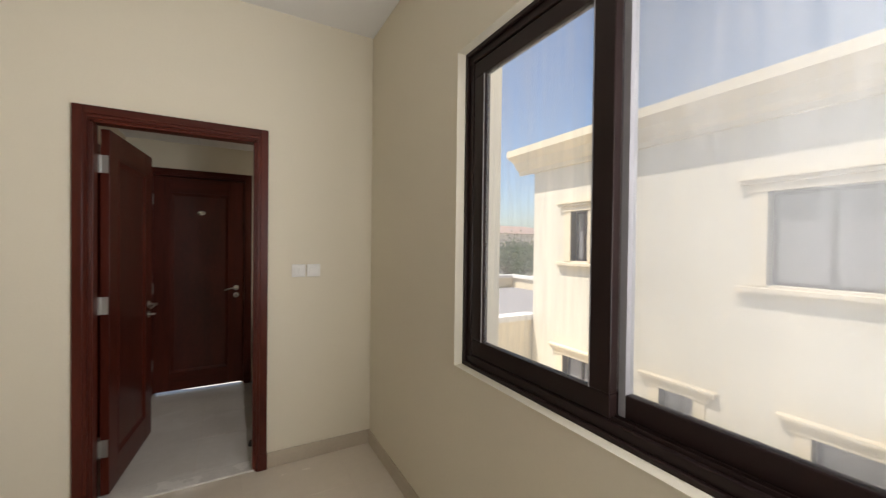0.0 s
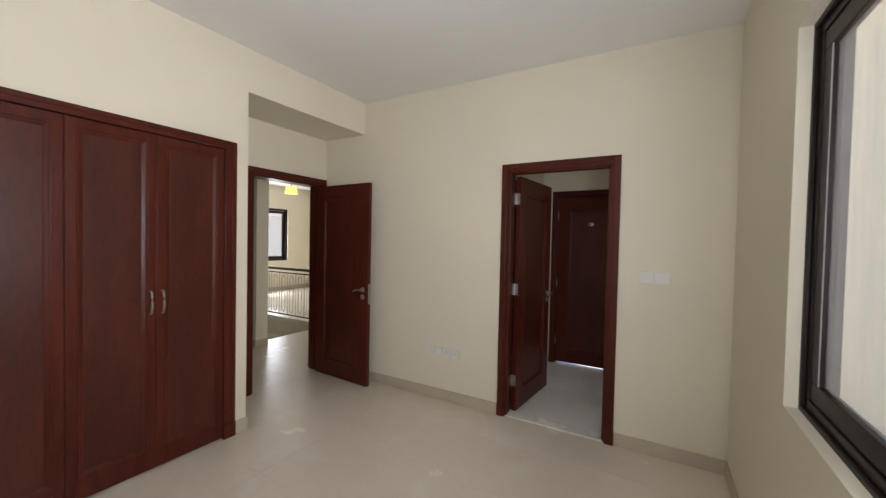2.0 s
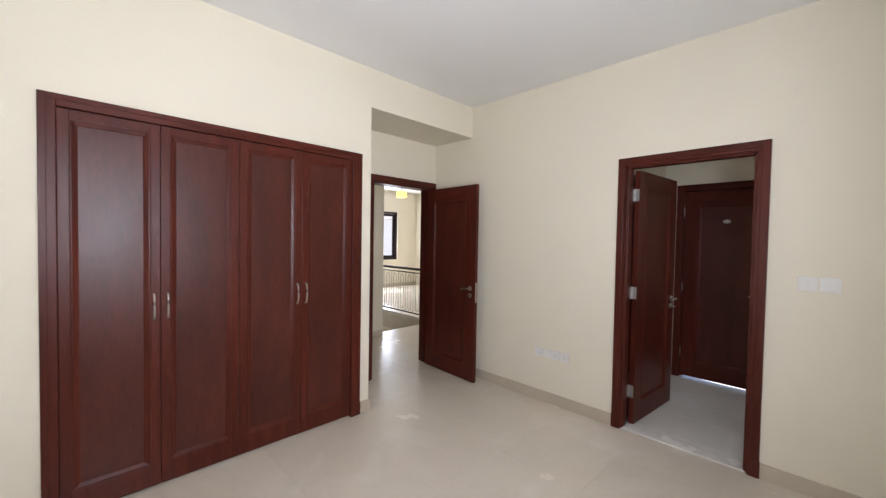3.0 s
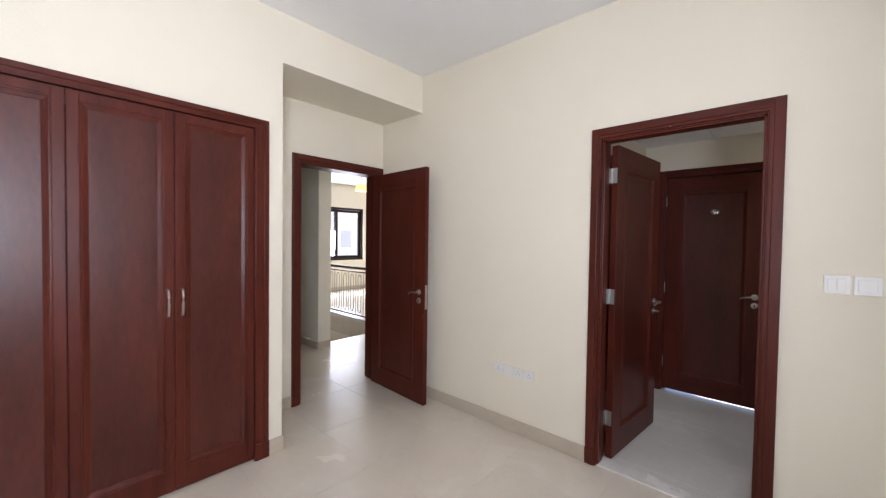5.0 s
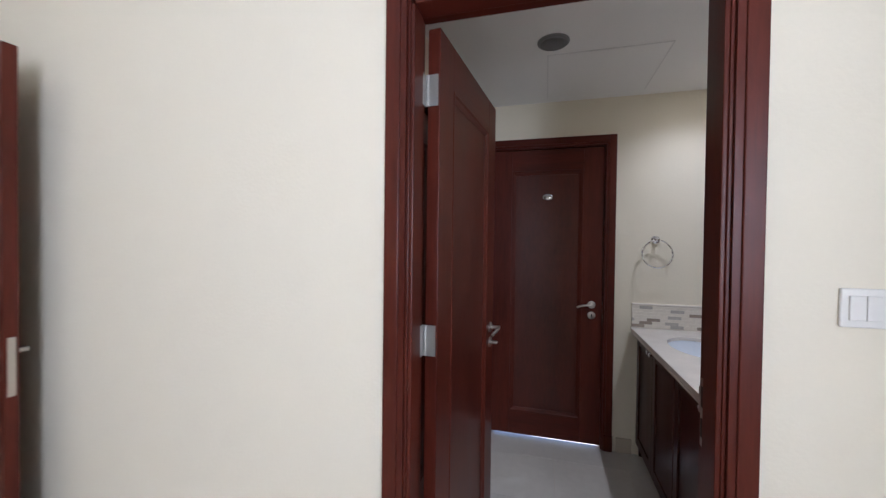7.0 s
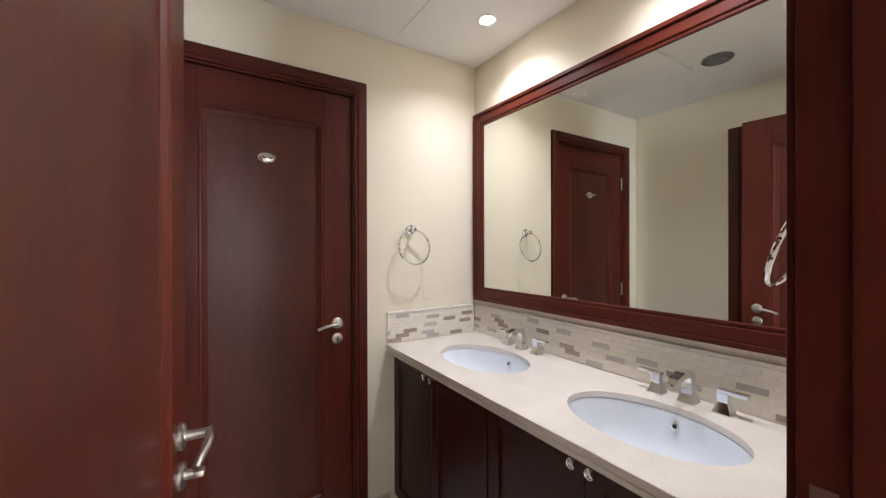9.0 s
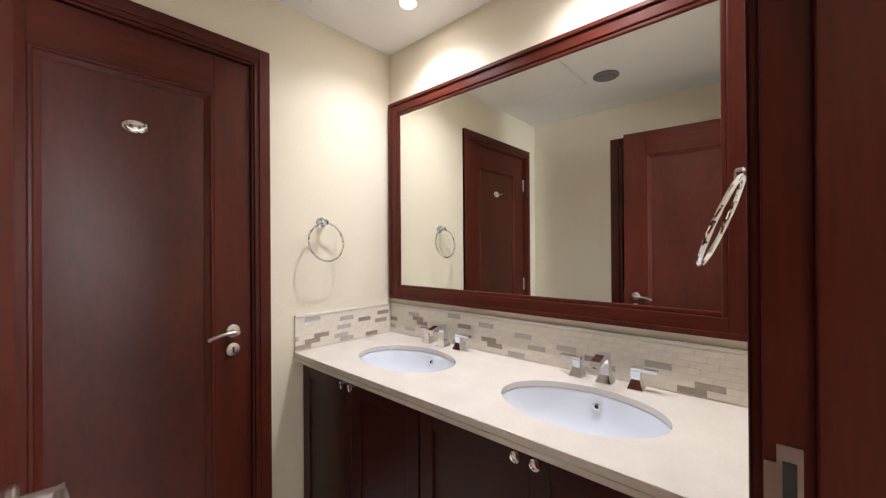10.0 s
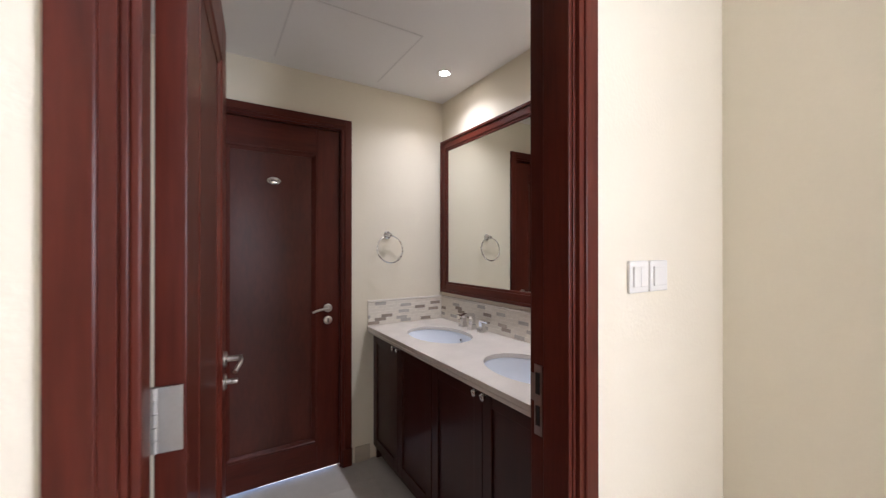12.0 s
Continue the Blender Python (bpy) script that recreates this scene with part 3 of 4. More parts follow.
# the panes south of y = 0.015 are unseen, added to hold the daylight lamp
win = slider("window_1", 0.992, WY0, WY1, WZ0, WZ1, (-0.69, 0.015, 0.735), 0.085, "dark brown aluminium sliding window in the bedroom")
# insect screen behind the second pane
scr = thing("insect_screen", pose(0, 0, 0), "grey framed insect screen outside the window", "screen")
part("screen_frame", boxes((1.034, 0.656, 0.985, 1.070, 0.678, 2.295), (1.079, 0.700, 0.98, 1.115, 0.720, 2.30), (1.079, 0.03, 0.98, 1.115, 0.70, 1.0), (1.079, 0.03, 2.28, 1.115, 0.70, 2.30), (1.079, 0.03, 1.0, 1.115, 0.05, 2.28)), GREY, scr)
net = part("mesh", boxes((1.097, 0.05, 1.0, 1.0975, 0.70, 2.28)), MESHNET, scr, "fine grey insect mesh")
net.visible_shadow = False
# reveal and sill lining
structure("window_reveal", boxes((XW - 0.004, WY1 - 0.006, WZ0, 0.977, WY1 - 0.0005, WZ1), (XW - 0.004, WY0, WZ0 + 0.0005, 0.977, WY1 - 0.006, WZ0 + 0.006), (XW - 0.004, WY0, WZ1 - 0.006, 0.977, WY1 - 0.006, WZ1 - 0.0005)), WALL, "cream plaster reveal of the window", "reveal")

# landing window
win2 = slider("window_2", -9.12, LW0, LW1, LZ0, LZ1, (5.96,), 0.085, "dark brown sliding window on the landing", inward=1)

# ---------- wardrobe ----------
wd = thing("wardrobe", pose(XR, 0, 0), "built-in mahogany wardrobe with four closed panelled doors", "wardrobe")
y0, y1, zt = -0.642, 1.238, 2.235
fx0, fx1 = -0.02, 0.014
part("frame_post", boxes((fx0, y0, 0, fx1, y0 + 0.066, zt), bevel=0.003), WOOD, wd)
part("frame_post", boxes((fx0, y1 - 0.085, 0, fx1, y1, zt), bevel=0.003), WOOD, wd)
part("frame_head", boxes((fx0, y0 + 0.066, zt - 0.062, fx1 - 0.0005, y1 - 0.085, zt), bevel=0.003), WOODH, wd)
part("frame_bead", boxes((fx1 - 0.001, y0, 0, fx1 + 0.006, y0 + 0.03, zt), (fx1 - 0.001, y1 - 0.03, 0, fx1 + 0.006, y1, zt), (fx1 - 0.001, y0 + 0.03, zt - 0.03, fx1 + 0.006, y1 - 0.03, zt), bevel=0.002), WOOD, wd, "stepped outer bead")
part("plinth_block", boxes((fx0, y1 - 0.088, 0, fx1 + 0.011, y1 + 0.003, 0.11), bevel=0.004), WOOD, wd)
part("plinth_block", boxes((fx0, y0 - 0.003, 0, fx1 + 0.011, y0 + 0.068, 0.11), bevel=0.004), WOOD, wd)
part("carcass", boxes((-0.57, y0 + 0.01, 0, -0.55, y1 - 0.01, zt - 0.01), (-0.55, y0 + 0.01, 0, -0.03, y0 + 0.03, zt - 0.01), (-0.55, y1 - 0.03, 0, -0.03, y1 - 0.01, zt - 0.01), (-0.55, y0 + 0.03, 0, -0.05, y1 - 0.03, 0.02)), DARK, wd)
dw = (y1 - 0.085 - y0 - 0.066) / 4
for i in range(4):
    a = y0 + 0.066 + i * dw + 0.0015
    b = a + dw - 0.003
    s, z0, z1 = 0.046, 0.012, zt - 0.066
    dr = part("door", boxes((-0.021, a, z0, 0.001, a + s, z1), (-0.021, b - s, z0, 0.001, b, z1), (-0.021, a + s, z0, 0.0005, b - s, z0 + 0.125), (-0.021, a + s, z1 - s, 0.0005, b - s, z1), bevel=0.002), WOOD, wd)
    part("panel", boxes((-0.021, a + s, z0 + 0.125, -0.011, b - s, z1 - s)), PANEL, dr)
    prof = [(0.0, -0.011), (0.0, 0.0), (0.003, 0.002), (0.008, 0.0015), (0.012, -0.002), (0.030, -0.0085), (0.032, -0.011)]
    bm = mitre(bmesh.new(), a + s + 0.0004, b - s - 0.0004, z0 + 0.1254, z1 - s - 0.0004, prof, lambda u, v, e: (e, u, v))
    part("moulding", bm, WOOD, dr, "sloped mitred panel moulding")
    hy = b - 0.032 if i % 2 == 0 else a + 0.032
    bm = bmesh.new()
    sweep(bm, [(0.001, hy, 1.02), (0.018, hy, 1.026), (0.028, hy, 1.06), (0.031, hy, 1.095), (0.028, hy, 1.13), (0.018, hy, 1.164), (0.001, hy, 1.17)], 0.006, 10)
    part("handle", bm, STEEL, dr, "brushed steel bow handle", True)


# ---------- switches and sockets ----------
def plate(name, m, w, h, rockers, label, category, group=""):
    """A wall plate in the plane y = 0 facing -y, its centre at the origin."""
    t = thing(name, m, label, category, group)
    part("plate", boxes((-w / 2, -0.009, -h / 2, w / 2, 0, h / 2), bevel=0.003), PLASTIC, t)
    n = rockers
    iw = (w - 0.026) / max(n, 1)
    for i in range(n):
        part("rocker", boxes((-w / 2 + 0.013 + i * iw + 0.0008, -0.0135, -h / 2 + 0.016, -w / 2 + 0.013 + (i + 1) * iw - 0.0008, -0.008, h / 2 - 0.016), bevel=0.0015), PLASTIC, t)
    return t


plate("light_switch", pose(0.431, DW, 1.292), 0.088, 0.086, 2, "white plastic double rocker light switch", "switch", "bedroom switches")
plate("light_switch", pose(0.527, DW, 1.292), 0.088, 0.086, 1, "white plastic wide rocker light switch", "switch", "bedroom switches")
plate("light_switch", Matrix.Translation((XE, 1.573, 1.28)) @ pose(0, 0, 0, 0, 0, 90), 0.09, 0.086, 1, "white plastic light switch beside the bedroom door", "switch")
stat = plate("light_switch", Matrix.Translation((XE, 1.452, 1.29)) @ pose(0, 0, 0, 0, 0, 90), 0.075, 0.086, 1, "white plastic control plate next to the light switch", "switch")
part("display", boxes((-0.03, -0.0165, 0.012, 0.03, -0.009, 0.036), bevel=0.002), VENT, stat, "dark grey display")
for i, kind in enumerate(("socket", "blank", "tv", "socket")):
    cx = -1.398 + i * 0.0885
    t = plate("socket_outlet", pose(cx, DW, 0.463), 0.086, 0.078, 0, "white plastic wall socket outlet above the skirting", "socket", "row of wall sockets")
    part("insert", boxes((-0.028, -0.0115, -0.026, 0.028, -0.008, 0.026), bevel=0.0012), PLASTIC, t)
    if kind != "blank":
        for sx, sz in ((-0.011, -0.006), (0.011, -0.006), (0.0, 0.012)):
            part("slot", boxes((sx - 0.003, -0.0122, sz - 0.004, sx + 0.003, -0.0114, sz + 0.004)), SLOTG, t)

# ---------- bathroom vanity ----------
CZ = 0.868
YN = DW + WT + 0.002
mid = 3.655
for k, (a, b) in enumerate(((2.855, mid), (mid, BY - 0.003))):
    u = thing("vanity_cabinet", pose(0.364, (a + b) / 2, 0), "dark espresso wooden vanity cabinet with two closed doors", "cabinet", "vanity units")
    hw = (b - a) / 2
    part("body", boxes((0.02, -hw, 0.0, 0.52, -hw + 0.018, CZ - 0.042), (0.02, hw - 0.018, 0.0, 0.52, hw, CZ - 0.042), (0.50, -hw + 0.018, 0.0, 0.52, hw - 0.018, CZ - 0.042), (0.02, -hw + 0.018, 0.08, 0.50, hw - 0.018, 0.098)), DARK, u)
    if k == 0:
        part("filler", boxes((0.004, YN + 0.001 - (a + b) / 2, 0.0, 0.02, -hw - 0.0005, CZ - 0.042)), DARK, u)
    part("toe_board", boxes((0.05, -hw + 0.018, 0.0, 0.065, hw - 0.018, 0.08)), DARK, u)
    for s in (-1, 1):
        a2, b2 = sorted((s * 0.0015, s * (hw - 0.004)))
        z0, z1 = 0.085, CZ - 0.05
        dr = part("door", boxes((0.0, a2, z0, 0.02, a2 + 0.055, z1), (0.0, b2 - 0.055, z0, 0.02, b2, z1), (0.0005, a2 + 0.055, z0, 0.02, b2 - 0.055, z0 + 0.06), (0.0005, a2 + 0.055, z1 - 0.06, 0.02, b2 - 0.055, z1), bevel=0.002), DARK, u)
        part("panel", boxes((0.009, a2 + 0.055, z0 + 0.06, 0.018, b2 - 0.055, z1 - 0.06)), DARK, dr)
        bm = bmesh.new()
        lathe(bm, [(0.007, 0), (0.006, 0.012), (0.012, 0.016), (0.015, 0.020), (0.015, 0.025), (0.012, 0.026), (0.011, 0.022), (0.006, 0.023)], Matrix.Translation((0.0, s * 0.028, 0.798)) @ Matrix.Rotation(radians(-90), 4, 'Y'), 18)
        part("knob", bm, CHROME, dr, "round steel knob", True)

# worktop with two oval cut-outs
SX, SAX, SAY = 0.600, 0.168, 0.243
SINKS = (3.225, 3.975)
cx0, cx1 = 0.322, BX1 - 0.001
split = (SINKS[0] + SINKS[1]) / 2
bm = bmesh.new()
for sy, ya, yb in ((SINKS[0], YN + 0.001, split), (SINKS[1], split, BY - 0.001)):
    N = 64
    angs = [2 * math.pi * i / N for i in range(N)]
    for cxp, cyp in ((cx0, ya), (cx1, ya), (cx1, yb), (cx0, yb)):
        angs.append(math.atan2((cyp - sy) / SAY, (cxp - SX) / SAX) % (2 * math.pi))
    angs = sorted(angs)
    inner, outer, low = [], [], []
    for a in angs:
        dx, dy = SAX * math.cos(a), SAY * math.sin(a)
        k = min(((cx1 - SX) / dx if dx > 1e-9 else (cx0 - SX) / dx if dx < -1e-9 else 1e9), ((yb - sy) / dy if dy > 1e-9 else (ya - sy) / dy if dy < -1e-9 else 1e9))
        inner.append(bm.verts.new((SX + dx, sy + dy, CZ)))
        low.append(bm.verts.new((SX + dx, sy + dy, CZ - 0.02)))
        outer.append(bm.verts.new((SX + dx * k, sy + dy * k, CZ)))
    for i in range(len(angs)):
        j = (i + 1) % len(angs)
        bm.faces.new((inner[i], outer[i], outer[j], inner[j]))
        bm.faces.new((inner[j], low[j], low[i], inner[i]))
bmesh.ops.remove_doubles(bm, verts=bm.verts, dist=0.0004)
top = thing("vanity_worktop", pose(0, 0, 0), "cream stone vanity worktop with two oval cut-outs", "worktop")
part("slab", bm, STONE, top)
part("front_edge", boxes((cx0, YN + 0.001, CZ - 0.022, cx0 + 0.02, BY - 0.001, CZ - 0.0005), (cx0 + 0.003, YN + 0.001, CZ - 0.042, cx0 + 0.022, BY - 0.001, CZ - 0.0245), bevel=0.003), STONE, top, "double stepped front edge")


def basin(y):
    b = thing("washbasin", pose(SX, y, CZ - 0.02), "white oval undermounted porcelain washbasin", "washbasin", "vanity basins")
    bm = bmesh.new()
    N, rings = 48, []
    for f, z in ((1.03, 0.0), (1.0, -0.004), (0.98, -0.02), (0.93, -0.06), (0.84, -0.10), (0.68, -0.13), (0.45, -0.145), (0.2, -0.15), (0.08, -0.151)):
        rings.append([bm.verts.new((SAX * f * math.cos(2 * math.pi * i / N), SAY * f * math.sin(2 * math.pi * i / N), z)) for i in range(N)])
    for p, q in zip(rings, rings[1:]):
        for i in range(N):
            bm.faces.new((p[i], p[(i + 1) % N], q[(i + 1) % N], q[i]))
    bm.faces.new(rings[-1])
    part("bowl", bm, CERAM, b, "", True)
    bm = bmesh.new()
    lathe(bm, [(0.022, -0.150), (0.024, -0.148), (0.018, -0.146), (0.004, -0.147)], None, 20)
    part("drain", bm, CHROME, b, "chrome drain", True)
    bm = bmesh.new()
    lathe(bm, [(0.011, 0), (0.011, 0.003), (0.007, 0.0035)], Matrix.Translation((0.158, 0, -0.037)) @ Matrix.Rotation(radians(-78), 4, 'Y'), 16)
    ov = part("overflow_ring", bm, CHROME, b, "chrome overflow ring", True)
    bm = bmesh.new()
    lathe(bm, [(0.0065, 0), (0.0065, 0.0044)], Matrix.Translation((0.158, 0, -0.037)) @ Matrix.Rotation(radians(-78), 4, 'Y'), 12)
    part("overflow_hole", bm, SLOT, ov)
    return b


def taper(bm, x, y, z0, z1, a0, a1, b0, b1):
    lo = [bm.verts.new((x + sx * a0, y + sy * b0, z0)) for sx, sy in ((-1, -1), (1, -1), (1, 1), (-1, 1))]
    hi = [bm.verts.new((x + sx * a1, y + sy * b1, z1)) for sx, sy in ((-1, -1), (1, -1), (1, 1), (-1, 1))]
    bm.faces.new(lo[::-1]); bm.faces.new(hi)
    for i in range(4):
        bm.faces.new((lo[i], lo[(i + 1) % 4], hi[(i + 1) % 4], hi[i]))


def faucet(y):
    """Three-piece tap set; the spout reaches towards -x."""
    t = thing("basin_tap", pose(0.842, y, CZ), "three-piece polished chrome basin tap set", "tap", "vanity taps")
    bm = bmesh.new()
    taper(bm, 0, 0, 0, 0.004, 0.026, 0.026, 0.026, 0.026)
    taper(bm, 0, 0, 0.004, 0.030, 0.025, 0.016, 0.025, 0.016)
    taper(bm, 0, 0, 0.030, 0.070, 0.016, 0.013, 0.016, 0.014)
    out = [(0.013, 0.066), (0.011, 0.094), (0.0, 0.104), (-0.05, 0.105), (-0.095, 0.092), (-0.104, 0.076), (-0.088, 0.070), (-0.082, 0.078), (-0.045, 0.086), (-0.018, 0.084), (-0.013, 0.066)]
    prism(bm, out, "y", -0.0145, 0.0145)
    part("spout", bm, CHROME, t)
    bm = bmesh.new()
    rod(bm, (-0.095, 0, 0.068), (-0.092, 0, 0.076), 0.010, seg=14)
    part("aerator", bm, CHROME, t)
    for s in (-1, 1):
        bm = bmesh.new()
        yy = s * 0.098
        taper(bm, 0, yy, 0, 0.004, 0.024, 0.024, 0.024, 0.024)
        taper(bm, 0, yy, 0.004, 0.035, 0.023, 0.013, 0.023, 0.013)
        taper(bm, 0, yy, 0.035, 0.062, 0.013, 0.014, 0.013, 0.014)
        h = part("tap_handle", bm, CHROME, t)
        bm = bmesh.new()
        a, b = sorted((yy - s * 0.014, yy + s * 0.062))
        prism(bm, [(a, 0.062), (b, 0.064 if s > 0 else 0.062), (b, 0.071), (a, 0.071)], "x", -0.012, 0.012)
        part("lever", bm, CHROME, h)
    return t


for sy in SINKS:
    basin(sy)
    faucet(sy)

# mirror
mr = thing("vanity_mirror", pose(BX1, 0, 0), "large wall mirror in a mahogany frame above the basins", "mirror")
ma, mb2, mz0, mz1, MF = YN + 0.035, BY - 0.022, 1.062, 2.143, 0.082
part("glass", boxes((-0.014, ma + 0.05, mz0 + 0.05, -0.010, mb2 - 0.05, mz1 - 0.05)), MIRROR, mr, "silvered mirror glass")
part("frame_side", boxes((-0.026, ma, mz0, 0, ma + MF - 0.02, mz1), bevel=0.004), WOOD, mr)
part("frame_side", boxes((-0.026, mb2 - MF + 0.02, mz0, 0, mb2, mz1), bevel=0.004), WOOD, mr)
part("frame_rail", boxes((-0.0255, ma + MF - 0.02, mz0, 0, mb2 - MF + 0.02, mz0 + MF - 0.02), bevel=0.004), WOODH, mr)
part("frame_rail", boxes((-0.0255, ma + MF - 0.02, mz1 - MF + 0.02, 0, mb2 - MF + 0.02, mz1), bevel=0.004), WOODH, mr)
i0, i1, j0, j1 = ma + MF - 0.021, mb2 - MF + 0.021, mz0 + MF - 0.021, mz1 - MF + 0.021
for bead in ((-0.021, i0, j0, -0.008, i0 + 0.016, j1), (-0.021, i1 - 0.016, j0, -0.008, i1, j1), (-0.021, i0 + 0.016, j0, -0.008, i1 - 0.016, j0 + 0.016), (-0.021, i0 + 0.016, j1 - 0.016, -0.008, i1 - 0.016, j1)):
    part("inner_bead", boxes(bead, bevel=0.004), WOOD, mr)
for bead in ((-0.033, ma, mz0, -0.025, mb2, mz0 + 0.018), (-0.033, ma, mz1 - 0.018, -0.025, mb2, mz1), (-0.033, ma, mz0 + 0.018, -0.025, ma + 0.018, mz1 - 0.018), (-0.033, mb2 - 0.018, mz0 + 0.018, -0.025, mb2, mz1 - 0.018)):
    part("outer_bead", boxes(bead, bevel=0.003), WOOD, mr)


def towel_ring(m, label, lean=0.012):
    """Mount in the plane y = 0, ring hanging out towards -y."""
    t = thing("towel_ring", m, label, "towel ring", "bathroom towel rings")
    bm = bmesh.new()
    lathe(bm, [(0.026, 0), (0.026, 0.006), (0.021, 0.010), (0.011, 0.012), (0.010, 0.036), (0.014, 0.040), (0.014, 0.050), (0.008, 0.054)], Matrix.Rotation(radians(90), 4, 'X'), 20)
    part("mount", bm, CHROME, t, "", True)
    bm = bmesh.new()
    sweep(bm, [(0.09 * math.sin(a), -0.040 - lean * (1 - math.cos(a)), -0.09 + 0.09 * math.cos(a) - 0.004) for a in [2 * math.pi * k / 40 for k in range(40)]], 0.005, 8, True)
    part("ring", bm, CHROME, t, "", True)
    return t


towel_ring(pose(0.462, BY, 1.463), "round chrome towel ring on the cream end wall")
towel_ring(pose(0.46, YN - 0.002, 1.475, 0, 0, 180), "round chrome towel ring beside the mirror", 0.036)


# bathroom ceiling fittings
def downlight(x, y):
    t = thing("downlight", pose(x, y, HB), "small round recessed ceiling downlight, lit", "downlight", "bathroom downlights")
    bm = bmesh.new()
    lathe(bm, [(0.047, 0.0), (0.047, -0.004), (0.040, -0.008), (0.028, -0.003)], None, 24)
    part("trim_ring", bm, PLASTIC, t, "", True)
    bm = bmesh.new()
    lathe(bm, [(0.026, -0.003), (0.024, -0.0068)], None, 20)
    part("lamp", bm, BULB, t, "glowing lamp face", True)
    downlight_lamp(x, y)


downlight(0.655, 4.005)
downlight(0.655, 3.20)
vent = thing("ceiling_vent", pose(-0.222, 3.595, HB), "round grey extract vent in the ceiling", "vent")
bm = bmesh.new()
lathe(bm, [(0.078, 0), (0.078, -0.006), (0.069, -0.012), (0.058, -0.008)], None, 32)
part("rim", bm, VENT, vent, "", True)
bm = bmesh.new()
lathe(bm, [(0.056, -0.004), (0.051, -0.014), (0.01, -0.016)], None, 32)
part("disc", bm, VENT, vent, "", True)
hatch = thing("access_hatch", pose(0.055, 4.03, HB), "flush white square access hatch in the ceiling", "hatch")
# flat grey strips paint the shade of the gap round the panel
part("hatch_gap_shade", boxes((-0.30, -0.303, -0.003, 0.305, -0.297, 0), (0.299, -0.297, -0.003, 0.305, 0.30, 0), (-0.306, -0.303, -0.003, -0.30, 0.30, 0)), JOINT, hatch)
part("hatch_panel", boxes((-0.297, -0.294, -0.003, 0.296, 0.30, 0)), CEIL, hatch)

# door stop on the bathroom floor
ds = thing("door_stop", pose(0.17, 3.02, 0), "small dark rubber floor door stop", "door stop")
bm = bmesh.new()
lathe(bm, [(0.022, 0), (0.024, 0.006), (0.018, 0.03), (0.014, 0.036)], None, 16)
part("stopper", bm, SLOT, ds, "", True)

# ---------- landing rail and lamp ----------
rail = thing("stair_railing", pose(0, 4.12, 0), "dark iron railing with a wooden handrail at the stair well", "railing")
part("kerb", boxes((-9.0, -0.055, 0.0, -4.2, 0.055, 0.05)), MARBLE, rail, "pale marble kerb")
part("handrail", boxes((-8.98, -0.03, 0.92, -4.2, 0.03, 0.965), bevel=0.012), IRON, rail, "dark wooden handrail")
part("lower_bar", boxes((-8.98, -0.012, 0.085, -4.2, 0.012, 0.105)), IRON, rail)
part("upper_bar", boxes((-8.98, -0.012, 0.86, -4.2, 0.012, 0.88)), IRON, rail)
for nx in (-6.47, -4.22):
    bm = boxes((nx - 0.022, -0.022, 0.05, nx + 0.022, 0.022, 0.93), (nx - 0.04, -0.04, 0.05, nx + 0.04, 0.04, 0.075), bevel=0.003)
    part("newel_post", bm, IRON, rail)
k = 0
x = -8.9
while x < -4.3:
    bm = bmesh.new()
    if k % 2 == 0:
        sweep(bm, [(x, 0, 0.105), (x, 0, 0.86)], 0.008, 6)
    else:
        pts = [(x - 0.045, 0, 0.105 + 0.10)] + [(x - 0.045, 0, z) for z in (0.35, 0.6)] + [(x + 0.045 * math.sin(a), 0, 0.76 + 0.06 * math.cos(a)) for a in [-math.pi / 2 + math.pi * q / 8 for q in range(9)]] + [(x + 0.045, 0, z) for z in (0.6, 0.35)] + [(x + 0.045 * math.sin(a), 0, 0.205 + 0.06 * math.cos(a)) for a in [math.pi / 2 + math.pi * q / 8 for q in range(9)]]
        sweep(bm, pts, 0.008, 6, True)
    part("baluster", bm, PALEIRON, rail)
    k += 1
    x += 0.115

pl = thing("pendant_lamp", pose(-6.2, 4.76, 0), "yellow fabric pendant lampshade hanging on the landing", "lamp")
bm = bmesh.new()
rod(bm, (0, 0, 2.58), (0, 0, H), 0.006, seg=8)
part("cord", bm, IRON, pl)
bm = bmesh.new()
lathe(bm, [(0.128, 2.44), (0.106, 2.58)], None, 28)
part("shade", bm, SHADE, pl, "glowing yellow fabric shade", True)
bm = bmesh.new()
lathe(bm, [(0.05, H - 0.03), (0.05, H)], None, 16)
part("ceiling_rose", bm, PLASTIC, pl)

# ---------- outside ----------
structure("ground", boxes((-900, -900, -3.6, 900, 900, -3.4)), SAND, "sandy open ground between the villas", "ground")
structure("house_slab", boxes((-9.2, YB - 0.15, -0.3, 1.24, 2.72, -0.02), (-4.5, 2.9, -0.3, 1.24, 4.06, -0.02), (-4.275, 2.72, -0.3, 1.24, 2.9, -0.02), (-4.35, 4.06, -0.3, 1.24, 5.4, -0.02), (-9.2, 4.06, -0.3, -4.35, 7.75, -0.02), (-5.0, 2.72, -0.3, -4.35, 2.9, -0.02)), GROUT, "concrete floor slab with beige grout", "floor")
structure("roof_slab", boxes((-9.4, YB - 0.3, 3.2, 1.3, BY + 0.2, 3.5), (-9.4, BY + 0.2, 3.2, XE, 7.9, 3.5)), RENDERED, "flat cream roof slab of the house", "roof")
structure("wall_house_below", boxes((-9.2, YB - 0.15, -3.4, 1.24, 2.72, -0.3)), RENDERED, "cream rendered lower storey of the house", "wall")

